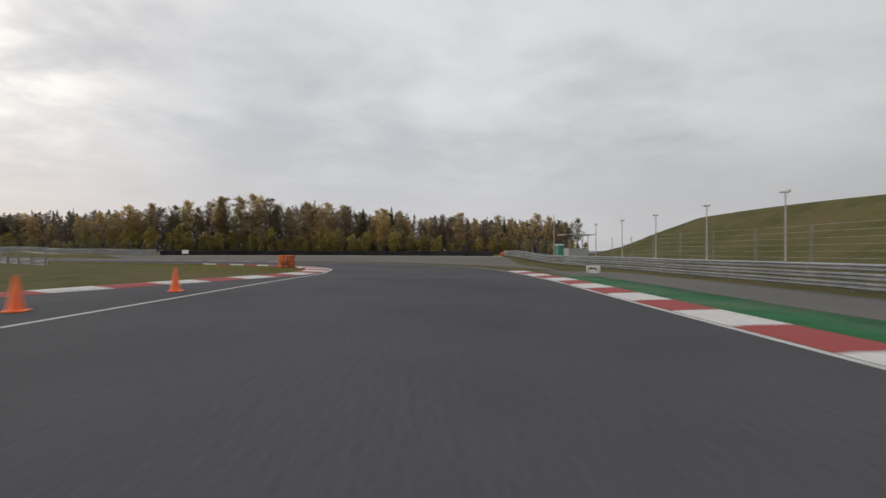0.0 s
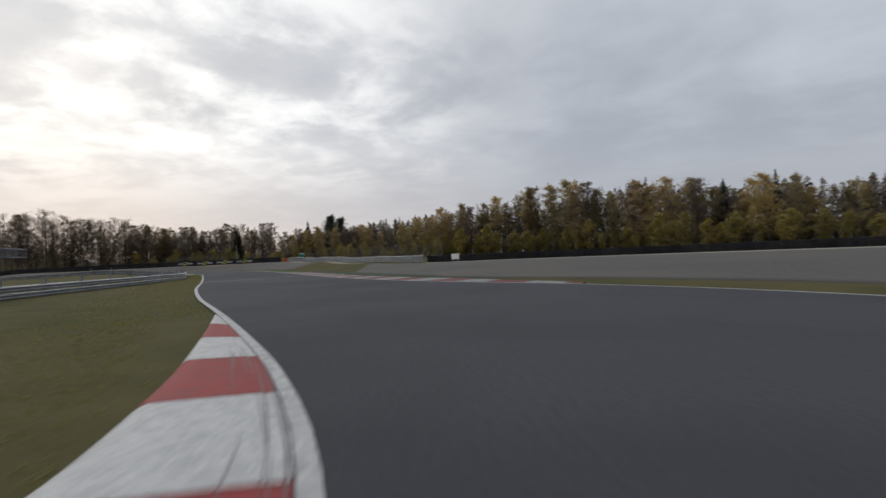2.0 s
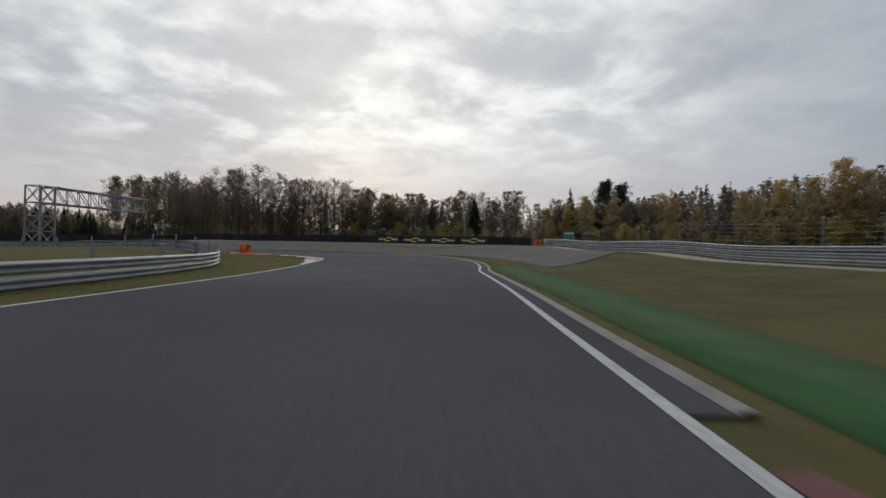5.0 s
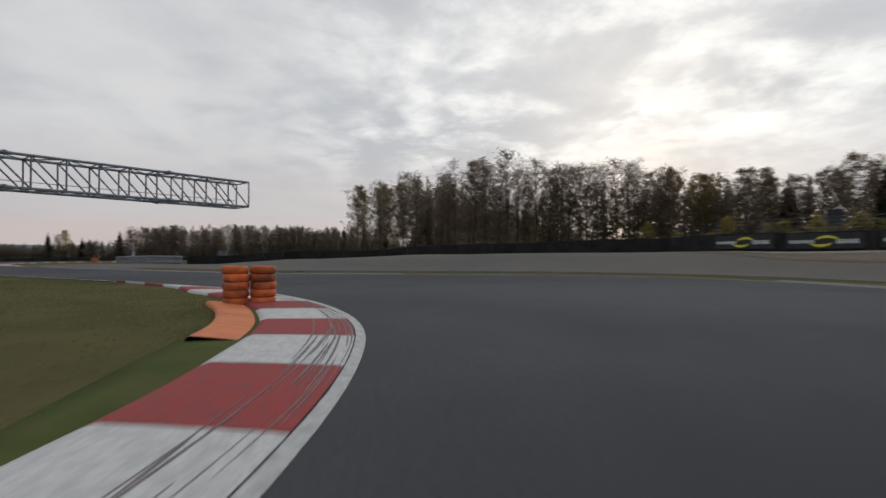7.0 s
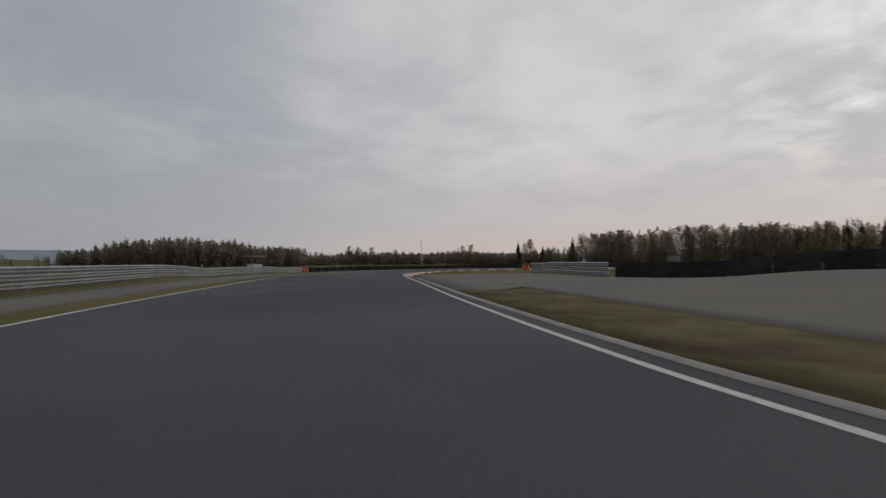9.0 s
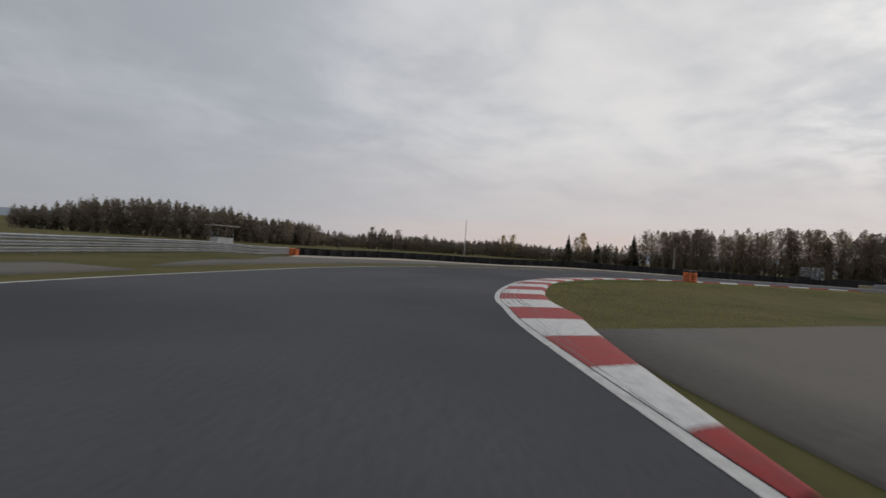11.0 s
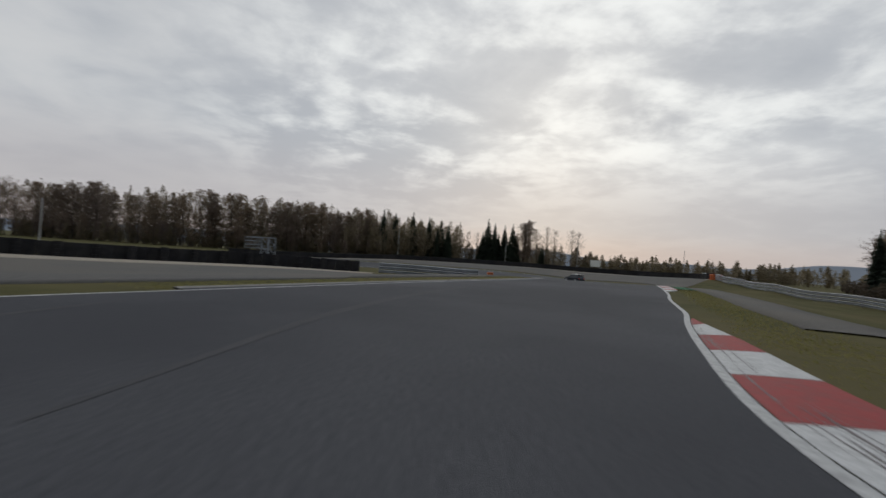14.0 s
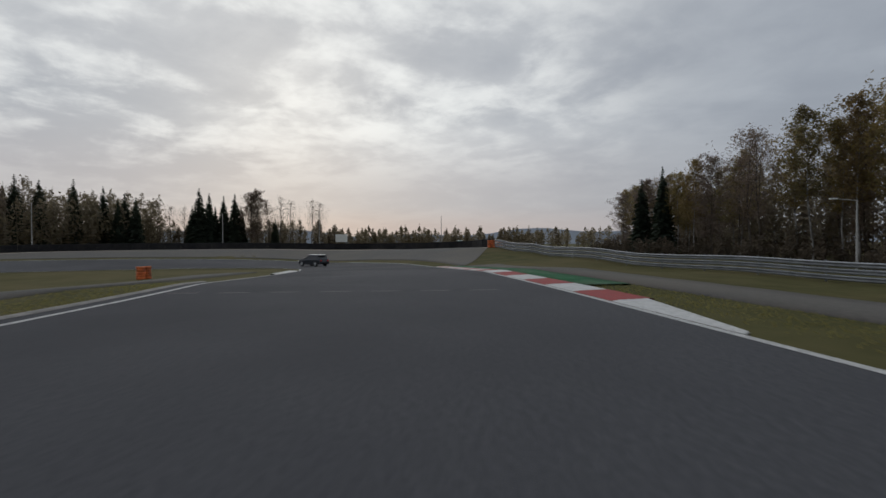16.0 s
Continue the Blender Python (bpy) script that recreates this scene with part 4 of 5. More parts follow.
tyre_stack(-281.8, 61.2, radians(20), BLOCK, 5, 0.0, "orange tyre block where the rail ends", "orange tyre blocks")
tyre_stack(-132.4, 57.0, radians(-30), ((0, 0), (0.6, 0)), 5, 0.0, "orange tyre block on the rail's end", "orange tyre blocks")


# ---- cantilever gantry ----
def gantry(ox, oy, ang, reach, bays, tower, top, depth, label):
    """A square truss tower with a boxed truss arm over the track; the arm runs along local x."""
    rt = root("gantry", ox, oy, gz(ox, oy), ang)
    bot = top - 1.65

    def bar(name, a, b, r=0.05):
        bm = bmesh.new()
        add_tube(bm, a, b, r, r, 6)
        part(name, bm, M["truss"], rt)
    for x in (0, tower):
        for y in (0, depth):
            bar("column", (x, y, -0.1), (x, y, top), 0.085)
    levels = [0.15, 1.7, 3.2, bot, top]
    for z0, z1 in zip(levels, levels[1:]):
        for (a, b) in (((0, 0), (tower, 0)), ((tower, 0), (tower, depth)), ((tower, depth), (0, depth)), ((0, depth), (0, 0))):
            bar("tower_brace", (*a, z0), (*b, z1), 0.045)
            bar("tower_brace", (*b, z0), (*a, z1), 0.045)
            bar("tower_strut", (*a, z1), (*b, z1), 0.05)
    for y in (0, depth):
        for z in (bot, top):
            bar("chord", (tower, y, z), (reach, y, z), 0.075)
    bar("hand_rail", (tower, 0, bot + 0.5), (reach, 0, bot + 0.5), 0.02)
    step = (reach - tower) / bays
    for i in range(bays + 1):
        x = tower + i * step
        for y in (0, depth):
            bar("upright", (x, y, bot), (x, y, top), 0.045)
            if i < bays:
                bar("diagonal", (x, y, top), (x + step, y, bot), 0.045)
        for z in (bot, top):
            bar("tie", (x, 0, z), (x, depth, z), 0.04)
            if i < bays:
                bar("lacing", (x, 0 if i % 2 else depth, z), (x + step, depth if i % 2 else 0, z), 0.035)
    for x in (tower + step * 0.3, tower + step * 5.45):
        for z in (bot, top):
            for y in (0, depth):
                bm = bmesh.new()
                for dx in (-0.03, 0.03):
                    add_box(bm, (x + dx, y, z), (0.035, 0.24, 0.24), 0, 0.006)
                add_tube(bm, (x - 0.28, y, z), (x + 0.28, y, z), 0.092, 0.092, 8)
                part("flange", bm, M["truss"], rt)
                for a in range(6):
                    bm = bmesh.new()
                    py, pz = y + 0.105 * math.cos(a * 1.047), z + 0.105 * math.sin(a * 1.047)
                    add_tube(bm, (x - 0.13, py, pz), (x + 0.13, py, pz), 0.013, 0.013, 5)
                    part("bolt", bm, M["truss"], rt)
    return tagged(rt, label, "gantry")


gantry(-127.2, 62.6, radians(148.5), 14.7, 9, 1.7, 6.2, -1.6, "grey steel truss gantry reaching over the track")


# ---- adverts on the wall: a yellow swoosh and pale bars ----
def advert(x, y, ang, z):
    rt = root("advert_banner", x, y, z, ang)
    bm = bmesh.new()
    add_box(bm, (0, 0, 0.55), (4.3, 0.03, 1.05), 0)
    part("banner", bm, M["black"], rt, "black banner sheet")
    for x0, w in ((-1.25, 1.45), (1.25, 1.2)):
        for dx in np.linspace(-w / 2 + 0.09, w / 2 - 0.09, 7):
            bm = bmesh.new()
            add_box(bm, (x0 + dx, -0.022, 0.50), (w / 9.5, 0.012, 0.22 + 0.07 * (int(dx * 10) % 2)), 0)
            part("bar", bm, M["offw"], rt)
    for s in (1, -1):
        bm = bmesh.new()
        n = 14
        a = [bm.verts.new((0.62 * s * math.cos(u) + 0.18 * s, -0.024, 0.52 + s * (0.05 + 0.34 * math.sin(u)))) for u in np.linspace(0.15, math.pi - 0.1, n)]
        b = [bm.verts.new((0.62 * s * math.cos(u) + 0.18 * s, -0.024, 0.52 + s * (0.05 + 0.16 * math.sin(u)))) for u in np.linspace(0.15, math.pi - 0.1, n)]
        for i in range(n - 1):
            bm.faces.new((a[i], a[i + 1], b[i + 1], b[i]))
        bmesh.ops.recalc_face_normals(bm, faces=bm.faces)
        r = bmesh.ops.extrude_face_region(bm, geom=bm.faces[:])
        bmesh.ops.translate(bm, verts=[v for v in r["geom"] if isinstance(v, bmesh.types.BMVert)], vec=(0, -0.01, 0))
        bmesh.ops.recalc_face_normals(bm, faces=bm.faces)
        part("swoosh", bm, M["yellow"], rt)
    tagged(rt, "black advert banner with yellow swoosh on the wall", "banner", "adverts on the wall")


WN = normals(WALL_AD)
for k in range(4):
    target = np.array((-146.0, 105.5)) + (np.array((-135.9, 116.8)) - np.array((-146.0, 105.5))) * k / 3
    i = int(np.argmin(np.hypot(*(WALL_AD - target).T)))
    px, py = WALL_AD[i] - WN[i] * 0.14
    advert(px, py, math.atan2(WN[i][1], WN[i][0]) - math.pi / 2, gz(px, py) + 0.16)


# ---- cones, sign, boards ----
def cone(x, y, h=0.75):
    rt = root("traffic_cone", x, y, 0.0, 0.4)
    bm = bmesh.new()
    add_box(bm, (0, 0, 0.02), (0.40, 0.40, 0.04), 0, 0.012)
    part("base", bm, M["cone"], rt)
    bm = bmesh.new()
    add_tube(bm, (0, 0, 0.04), (0, 0, h), 0.15, 0.03, 20)
    part("body", bm, M["cone"], rt)
    bm = bmesh.new()
    add_tube(bm, (0, 0, h), (0, 0, h + 0.02), 0.035, 0.03, 16)
    part("rim", bm, M["cone"], rt)
    tagged(rt, "plain orange plastic traffic cone on asphalt", "cone", "orange traffic cones")


cone(-8.4, 15.4)
cone(-8.8, 10.1)


def arrow_sign():
    rt = root("arrow_sign", 8.7, 28.4, gz(8.7, 28.4), radians(-8))
    bm = bmesh.new()
    add_box(bm, (0, 0, 0.33), (0.98, 0.05, 0.52), 0, 0.01)
    part("board", bm, M["signw"], rt, "white board")
    bm = bmesh.new()
    add_box(bm, (0.02, -0.03, 0.40), (0.46, 0.012, 0.10), 0)
    add_box(bm, (0.20, -0.03, 0.30), (0.10, 0.012, 0.14), 0)
    v = [bm.verts.new(q) for q in ((-0.21, -0.036, 0.50), (-0.21, -0.036, 0.30), (-0.36, -0.036, 0.40), (-0.21, -0.024, 0.50), (-0.21, -0.024, 0.30), (-0.36, -0.024, 0.40))]
    for f in ((0, 2, 1), (3, 4, 5), (0, 1, 4, 3), (1, 2, 5, 4), (2, 0, 3, 5)):
        bm.faces.new([v[i] for i in f])
    part("arrow", bm, M["black"], rt, "black bent arrow")
    for x in (-0.38, 0.38):
        bm = bmesh.new()
        add_box(bm, (x, 0.05, 0.15), (0.05, 0.25, 0.34), 0, 0.01)
        part("foot", bm, M["steel"], rt)
    rt.scale = (0.78, 1, 0.86)
    tagged(rt, "low white board with a black bent arrow", "sign")


arrow_sign()


def board(name, x, y, ang, w, h, z, label, mat="signw", legs=2):
    rt = root(name, x, y, gz(x, y), ang)
    bm = bmesh.new()
    add_box(bm, (0, 0, z + h / 2), (w, 0.08, h), 0, 0.01)
    part("panel", bm, M[mat], rt)
    for k in range(legs):
        bm = bmesh.new()
        xx = (k - (legs - 1) / 2) * w * 0.7
        add_tube(bm, (xx, 0.08, -0.1), (xx, 0.08, z + h * 0.8), 0.05, 0.05, 8)
        part("leg", bm, M["steel"], rt)
    return tagged(rt, label, "board")


board("white_board", -51.3, 97.6, 0.1, 1.2, 0.75, 0.35, "small white board before the tyre wall")
board("white_board", -362.8, 70.5, radians(70), 3.3, 2.2, 1.9, "large plain white board beyond the tyre wall")
board("black_panel", 5.2, 117, 0.0, 1.5, 1.5, 1.0, "black light panel on a post behind the wall", "black", 1)
board("black_panel", -181.5, -47.5, radians(60), 1.1, 1.4, 0.8, "black light panel on a post behind the wall", "black", 1)
board("black_panel", -148.5, 114, radians(40), 1.0, 1.2, 2.0, "black light panel on a post behind the wall", "black", 1)


# ---- poles, lamps, shelters ----
def lamp_post(x, y, h, label, ang=0.0, floods=True):
    rt = root("lamp_post", x, y, gz(x, y), ang)
    bm = bmesh.new()
    add_tube(bm, (0, 0, -0.1), (0, 0, h), 0.09, 0.06, 8)
    part("pole", bm, M["concrete"], rt)
    if floods:
        bm = bmesh.new()
        add_box(bm, (0, 0, h + 0.02), (0.9, 0.08, 0.07), 0, 0.01)
        part("crossbar", bm, M["steel"], rt)
        for dx in (-0.32, 0.0, 0.32):
            bm = bmesh.new()
            add_box(bm, (dx, -0.10, h + 0.18), (0.27, 0.20, 0.22), 0, 0.02)
            part("floodlight", bm, M["roofw"], rt)
    tagged(rt, label, "lamp post", "lamp posts")


for x, y in ((32.5, 46.5), (32.5, 60.4), (33.0, 76.0), (32.4, 88.7), (31.6, 101.3)):
    lamp_post(x, y, 7.0 - gz(x, y), "pale lamp post with a floodlight head", radians(-60))
lamp_post(18.8, 83.1, 7.2, "plain pale concrete pole behind the rail", 0, False)
for x, y, h in ((-148, 122, 5.5), (-206, -44.8, 8.2), (-352.8, 3.4, 9.7), (-361.4, 39, 9.0), (-355.5, 61.6, 10.0), (-323, 79, 7.5), (-262, -38, 6)):
    lamp_post(x, y, h, "tall thin pale pole behind the wall", 0, False)


def street_lamp(x, y, h, ang):
    rt = root("street_lamp", x, y, gz(x, y), ang)
    bm = bmesh.new()
    add_tube(bm, (0, 0, -0.1), (0, 0, h), 0.08, 0.05, 8)
    part("pole", bm, M["concrete"], rt)
    bm = bmesh.new()
    add_tube(bm, (0, 0, h - 0.05), (-1.5, 0, h + 0.08), 0.035, 0.03, 6)
    part("arm", bm, M["concrete"], rt)
    bm = bmesh.new()
    add_box(bm, (-1.75, 0, h + 0.08), (0.55, 0.2, 0.1), 0, 0.03)
    part("lamp_head", bm, M["roofw"], rt)
    tagged(rt, "pale street lamp with one arm before the birches", "street lamp")


street_lamp(-242.5, 62.5, 5.2, radians(60))


def portable_toilet(x, y, ang):
    rt = root("portable_toilet", x, y, gz(x, y), ang)
    bm = bmesh.new()
    add_box(bm, (0, 0, 1.0), (1.1, 1.1, 2.0), 0, 0.03)
    part("cabin", bm, M["toilet"], rt)
    bm = bmesh.new()
    add_box(bm, (0, 0, 2.08), (1.16, 1.16, 0.16), 0, 0.06)
    part("roof", bm, M["roofw"], rt, "white domed roof")
    bm = bmesh.new()
    add_box(bm, (0, -0.56, 0.98), (0.72, 0.03, 1.75), 0, 0.01)
    part("door", bm, M["toilet"], rt)
    tagged(rt, "green plastic portable toilet with white roof", "toilet", "portable toilets")


portable_toilet(19.1, 80.2, 0.3)
portable_toilet(-127.2, 129.5, 0.5)
portable_toilet(-336, 93, 0.2)


def marshal_shelter(x, y, ang, label, size=1.0):
    rt = root("marshal_shelter", x, y, gz(x, y), ang)
    rt.scale = (size, size, size)
    for dx in (-1.3, 1.3):
        for dy in (-0.9, 0.9):
            bm = bmesh.new()
            add_tube(bm, (dx, dy, 0), (dx, dy, 3.65), 0.045, 0.045, 6)
            part("post", bm, M["steel"], rt)
    for w, d, cx, cy in ((2.7, 0.06, 0, -0.93), (2.7, 0.06, 0, 0.93), (0.06, 1.9, -1.33, 0), (0.06, 1.9, 1.33, 0)):
        bm = bmesh.new()
        add_box(bm, (cx, cy, 0.95), (w, d, 1.9), 0, 0.01)
        part("side_panel", bm, M["shed"], rt)
    bm = bmesh.new()
    add_box(bm, (0, 0, 3.7), (4.2, 2.7, 0.10), 0, 0.02)
    part("roof", bm, M["shed"], rt)
    tagged(rt, label, "shelter")


marshal_shelter(17.9, 66.0, 0.1, "grey open marshal shelter with a flat roof")
marshal_shelter(-121.5, 128.5, -0.4, "small grey marshal shelter behind the rail", 0.55)
marshal_shelter(-162.6, -47, 0.5, "grey open marshal shelter behind the guard rail")


def catch_fence(line, h, label):
    """Thin steel posts with wires between them."""
    c = line[len(line) // 2]
    rt = root("catch_fence", c[0], c[1], gz(*c))
    z0 = gz(*c)
    ln = resample(line, max(3, int(len(line) / 4)))
    zs = land(ln[:, 0], ln[:, 1]) - z0
    for (x, y), z in zip(ln, zs):
        bm = bmesh.new()
        add_tube(bm, (x - c[0], y - c[1], z - 0.1), (x - c[0], y - c[1], z + h), 0.03, 0.03, 5)
        part("post", bm, M["wire"], rt)
    for k in range(9):
        bm = bmesh.new()
        for i in range(len(ln) - 1):
            a, b = ln[i] - c, ln[i + 1] - c
            q = 0.35 + k * (h - 0.4) / 8
            add_tube(bm, (a[0], a[1], zs[i] + q), (b[0], b[1], zs[i + 1] + q), 0.006, 0.006, 3)
        part("wire", bm, M["wire"], rt)
    tagged(rt, label, "fence")


catch_fence(offset(RAIL_R0, -2.2)[40:], 3.0, "tall wire catch fence on steel posts")
catch_fence(offset(RAIL_M, 3.0), 3.0, "tall wire catch fence before the wood")
catch_fence(offset(WALL_AD, 4.0)[60:], 2.6, "wire catch fence behind the tyre wall")


def grid_board(x, y, ang):
    """A small truss tower carrying an open grid on its arm."""
    rt = root("grid_gantry", x, y, gz(x, y), ang)

    def bar(name, a, b, r):
        bm = bmesh.new()
        add_tube(bm, a, b, r, r, 5)
        part(name, bm, M["truss"], rt)
    for px in (1.0, 2.6):
        for py in (0, 1.0):
            bar("column", (px, py, -0.2), (px, py, 3.4), 0.07)
    for z0, z1 in ((0.2, 1.2), (1.2, 2.3), (2.3, 3.4)):
        for py in (0, 1.0):
            bar("brace", (1.0, py, z0), (2.6, py, z1), 0.045)
            bar("brace", (2.6, py, z0), (1.0, py, z1), 0.045)
            bar("strut", (1.0, py, z1), (2.6, py, z1), 0.05)
    for z in (1.95, 2.4, 2.9, 3.4):
        bar("rail", (-2.6, 0, z), (1.0, 0, z), 0.05)
    bar("back_rail", (-2.6, 1.0, 1.95), (1.0, 1.0, 1.95), 0.05)
    bar("back_rail", (-2.6, 1.0, 3.4), (1.0, 1.0, 3.4), 0.05)
    for k in range(7):
        bar("upright", (-2.6 + k * 0.6, 0, 1.95), (-2.6 + k * 0.6, 0, 3.4), 0.04)
    rt.scale = (1.25, 1.25, 1.25)
    tagged(rt, "pale steel grid gantry beyond the tyre wall", "gantry")


grid_board(-282, -18, radians(52))


# ---- a car on the far bend ----
def car(x, y, ang):
    rt = root("hatchback_car", x, y, gz(x, y), ang)
    sect = ((-1.95, 0.45, 0.60, 0.74), (-1.85, 0.30, 0.95, 0.80), (-1.1, 0.25, 1.0, 0.84), (0.0, 0.25, 0.98, 0.85), (1.0, 0.25, 0.92, 0.84), (1.75, 0.28, 0.78, 0.78), (1.95, 0.38, 0.62, 0.66))
    bm = bmesh.new()
    rings = []
    for px, lo, hi, w in sect:
        rings.append([bm.verts.new(q) for q in ((px, -w, lo), (px, -w, hi * 0.8), (px, -w * 0.9, hi), (px, w * 0.9, hi), (px, w, hi * 0.8), (px, w, lo))])
    for a, b in zip(rings, rings[1:]):
        for i in range(6):
            bm.faces.new((a[i], b[i], b[(i + 1) % 6], a[(i + 1) % 6]))
    bm.faces.new(rings[0])
    bm.faces.new(rings[-1][::-1])
    bmesh.ops.recalc_face_normals(bm, faces=bm.faces)
    part("body", bm, M["carp"], rt)
    bm = bmesh.new()
    lo = [bm.verts.new(q) for q in ((-1.75, -0.74, 0.95), (0.75, -0.76, 0.93), (0.75, 0.76, 0.93), (-1.75, 0.74, 0.95))]
    hi = [bm.verts.new(q) for q in ((-1.45, -0.60, 1.42), (0.05, -0.62, 1.42), (0.05, 0.62, 1.42), (-1.45, 0.60, 1.42))]
    for i in range(4):
        bm.faces.new((lo[i], lo[(i + 1) % 4], hi[(i + 1) % 4], hi[i]))
    bm.faces.new(hi)
    part("window_band", bm, M["glass"], rt, "dark window glass")
    bm = bmesh.new()
    add_box(bm, (-0.70, 0, 1.44), (1.56, 1.26, 0.06), 0, 0.025)
    part("roof", bm, M["carw"], rt, "white roof")
    for y0 in (-0.56, 0.56):
        bm = bmesh.new()
        add_box(bm, (-1.92, y0, 0.72), (0.1, 0.26, 0.16), 0, 0.02)
        part("tail_light", bm, M["tail"], rt)
        bm = bmesh.new()
        add_box(bm, (1.86, y0, 0.62), (0.12, 0.30, 0.14), 0, 0.03)
        part("headlight", bm, M["roofw"], rt)
        bm = bmesh.new()
        add_box(bm, (0.55, y0 * 1.6, 0.98), (0.14, 0.18, 0.12), 0, 0.03)
        part("mirror", bm, M["carp"], rt)
        for px in (-1.2, 1.2):
            bm = bmesh.new()
            add_tube(bm, (px, y0 * 1.22, 0.31), (px, y0 * 1.52, 0.31), 0.31, 0.31, 20)
            w = part("wheel", bm, M["rubber"], rt)
            bm = bmesh.new()
            add_tube(bm, (px, y0 * 1.53, 0.31), (px, y0 * 1.56, 0.31), 0.20, 0.18, 12)
            r = part("rim", bm, M["alloy"], w)
    bm = bmesh.new()
    add_box(bm, (-1.62, 0, 1.40), (0.34, 1.2, 0.035), 0, 0.01)
    part("spoiler", bm, M["carp"], rt)
    tagged(rt, "dark hatchback car with a white roof", "car")


car(-289, 38.5, radians(204))


# ---- trees ----
def limb(vs, fs, a, b, r0, r1, n=3):
    """A thin tapered stick between two points."""
    a, b = np.array(a, float), np.array(b, float)
    d = b - a
    d /= np.linalg.norm(d) + 1e-9
    u = np.cross(d, (0.3, 0.7, 0.2))
    u /= np.linalg.norm(u) + 1e-9
    w = np.cross(d, u)
    k = len(vs)
    for p, r in ((a, r0), (b, r1)):
        for i in range(n):
            q = 2 * math.pi * i / n
            vs.append(tuple(p + (u * math.cos(q) + w * math.sin(q)) * r))
    for i in range(n):
        j = (i + 1) % n
        fs.append((k + i, k + j, k + n + j, k + n + i))


def twig(vs, fs, a, b, r):
    """A thin stick that runs out to a point."""
    k = len(vs)
    vs += [(a[0] + r, a[1], a[2]), (a[0] - 0.5 * r, a[1] + 0.87 * r, a[2]), (a[0] - 0.5 * r, a[1] - 0.87 * r, a[2]), tuple(b)]
    fs += [(k, k + 1, k + 3), (k + 1, k + 2, k + 3), (k + 2, k, k + 3)]


def leaf(vs, fs, p, s, rng, flat=0.0):
    """One small clump of leaves, a bent quad."""
    a, b, c = rng.uniform(0, 6.28), rng.uniform(-1.2, 1.2) * (1 - flat), rng.uniform(0.6, 1.3) * s
    ux, uy, uz = math.cos(a) * math.cos(b), math.sin(a) * math.cos(b), math.sin(b)
    a2 = a + 1.4 + rng.uniform(-0.4, 0.4)
    b2 = rng.uniform(-1, 1) * (1 - flat)
    vx, vy, vz = math.cos(a2) * math.cos(b2), math.sin(a2) * math.cos(b2), math.sin(b2)
    k = len(vs)
    for m, n in ((-1, -0.3), (0.5, -0.9), (0.3, 1.0)):
        vs.append((p[0] + c * (ux * m + vx * n) * 0.5, p[1] + c * (uy * m + vy * n) * 0.5, p[2] + c * (uz * m + vz * n) * 0.5))
    fs.append((k, k + 1, k + 2))


def broadleaf(seed, h, leaves, size, spread, start=0.3, limbs=26, trunk_r=0.16, up=0.9, fuzz=0.34, twigs=7, fork=0.0):
    """Trunk, boughs and crown of a slender tree: tapered trunk, upswept limbs that bend, twigs, small leaf clumps."""
    rng = random.Random(seed)
    tv, tf, bv, bf, lv, lf = [], [], [], [], [], []
    lean = (rng.uniform(-0.035, 0.035), rng.uniform(-0.035, 0.035))
    pts = [(lean[0] * z + 0.16 * math.sin(z * 0.45 + seed), lean[1] * z + 0.16 * math.cos(z * 0.37 + seed), z) for z in np.linspace(-0.3, h, 9)]
    for i in range(8):
        limb(tv, tf, pts[i], pts[i + 1], trunk_r * (1 - i / 8.4), trunk_r * (1 - (i + 1) / 8.4), 6)
    if fork:
        a = np.array(pts[3])
        b = np.array(pts[7]) + np.array((rng.uniform(-1, 1), rng.uniform(-1, 1), 0)) * h * fork
        limb(tv, tf, a, (a + b) / 2 + (b - a) * 0.02, trunk_r * 0.5, trunk_r * 0.35, 5)
        limb(tv, tf, (a + b) / 2 + (b - a) * 0.02, b, trunk_r * 0.35, trunk_r * 0.1, 5)
    tips = []
    for k in range(limbs):
        f = start + (1 - start) * (k + rng.random()) / limbs
        i = min(7, int(f * 8))
        base = np.array(pts[i]) + (np.array(pts[i + 1]) - np.array(pts[i])) * (f * 8 - i if f < 1 else 1)
        g = (f - start) / (1 - start)
        ln = spread * h * (0.14 + 0.86 * math.sin(math.pi * min(1, g * 0.76 + 0.2))) * rng.uniform(0.45, 1.2)
        az = k * 2.4 + rng.uniform(-0.6, 0.6)
        el = up * rng.uniform(0.55, 1.1)
        mid = base + np.array((math.cos(az) * math.cos(el), math.sin(az) * math.cos(el), math.sin(el))) * ln * 0.55
        tip = mid + np.array((math.cos(az) * math.cos(el * 0.7), math.sin(az) * math.cos(el * 0.7), math.sin(el * 0.7))) * ln * 0.5
        limb(bv, bf, base, mid, 0.042, 0.026)
        twig(bv, bf, mid, tip, 0.026)
        for _ in range(twigs):
            q = base + (tip - base) * rng.uniform(0.25, 1)
            w = q + np.array((rng.gauss(0, 1), rng.gauss(0, 1), rng.gauss(0.6, 0.8))) * ln * 0.2
            twig(bv, bf, q, w, 0.013)
            tips.append((q, w))
    # leaves gather on some twigs and leave others bare
    full = [t for t in tips if rng.random() < 0.75]
    for _ in range(leaves):
        q, w = rng.choice(full)
        p = q + (w - q) * rng.uniform(0.2, 1.2)
        leaf(lv, lf, (p[0] + rng.gauss(0, fuzz), p[1] + rng.gauss(0, fuzz), p[2] + rng.gauss(0, fuzz)), size, rng)
    return (tv, tf), (bv, bf), (lv, lf)


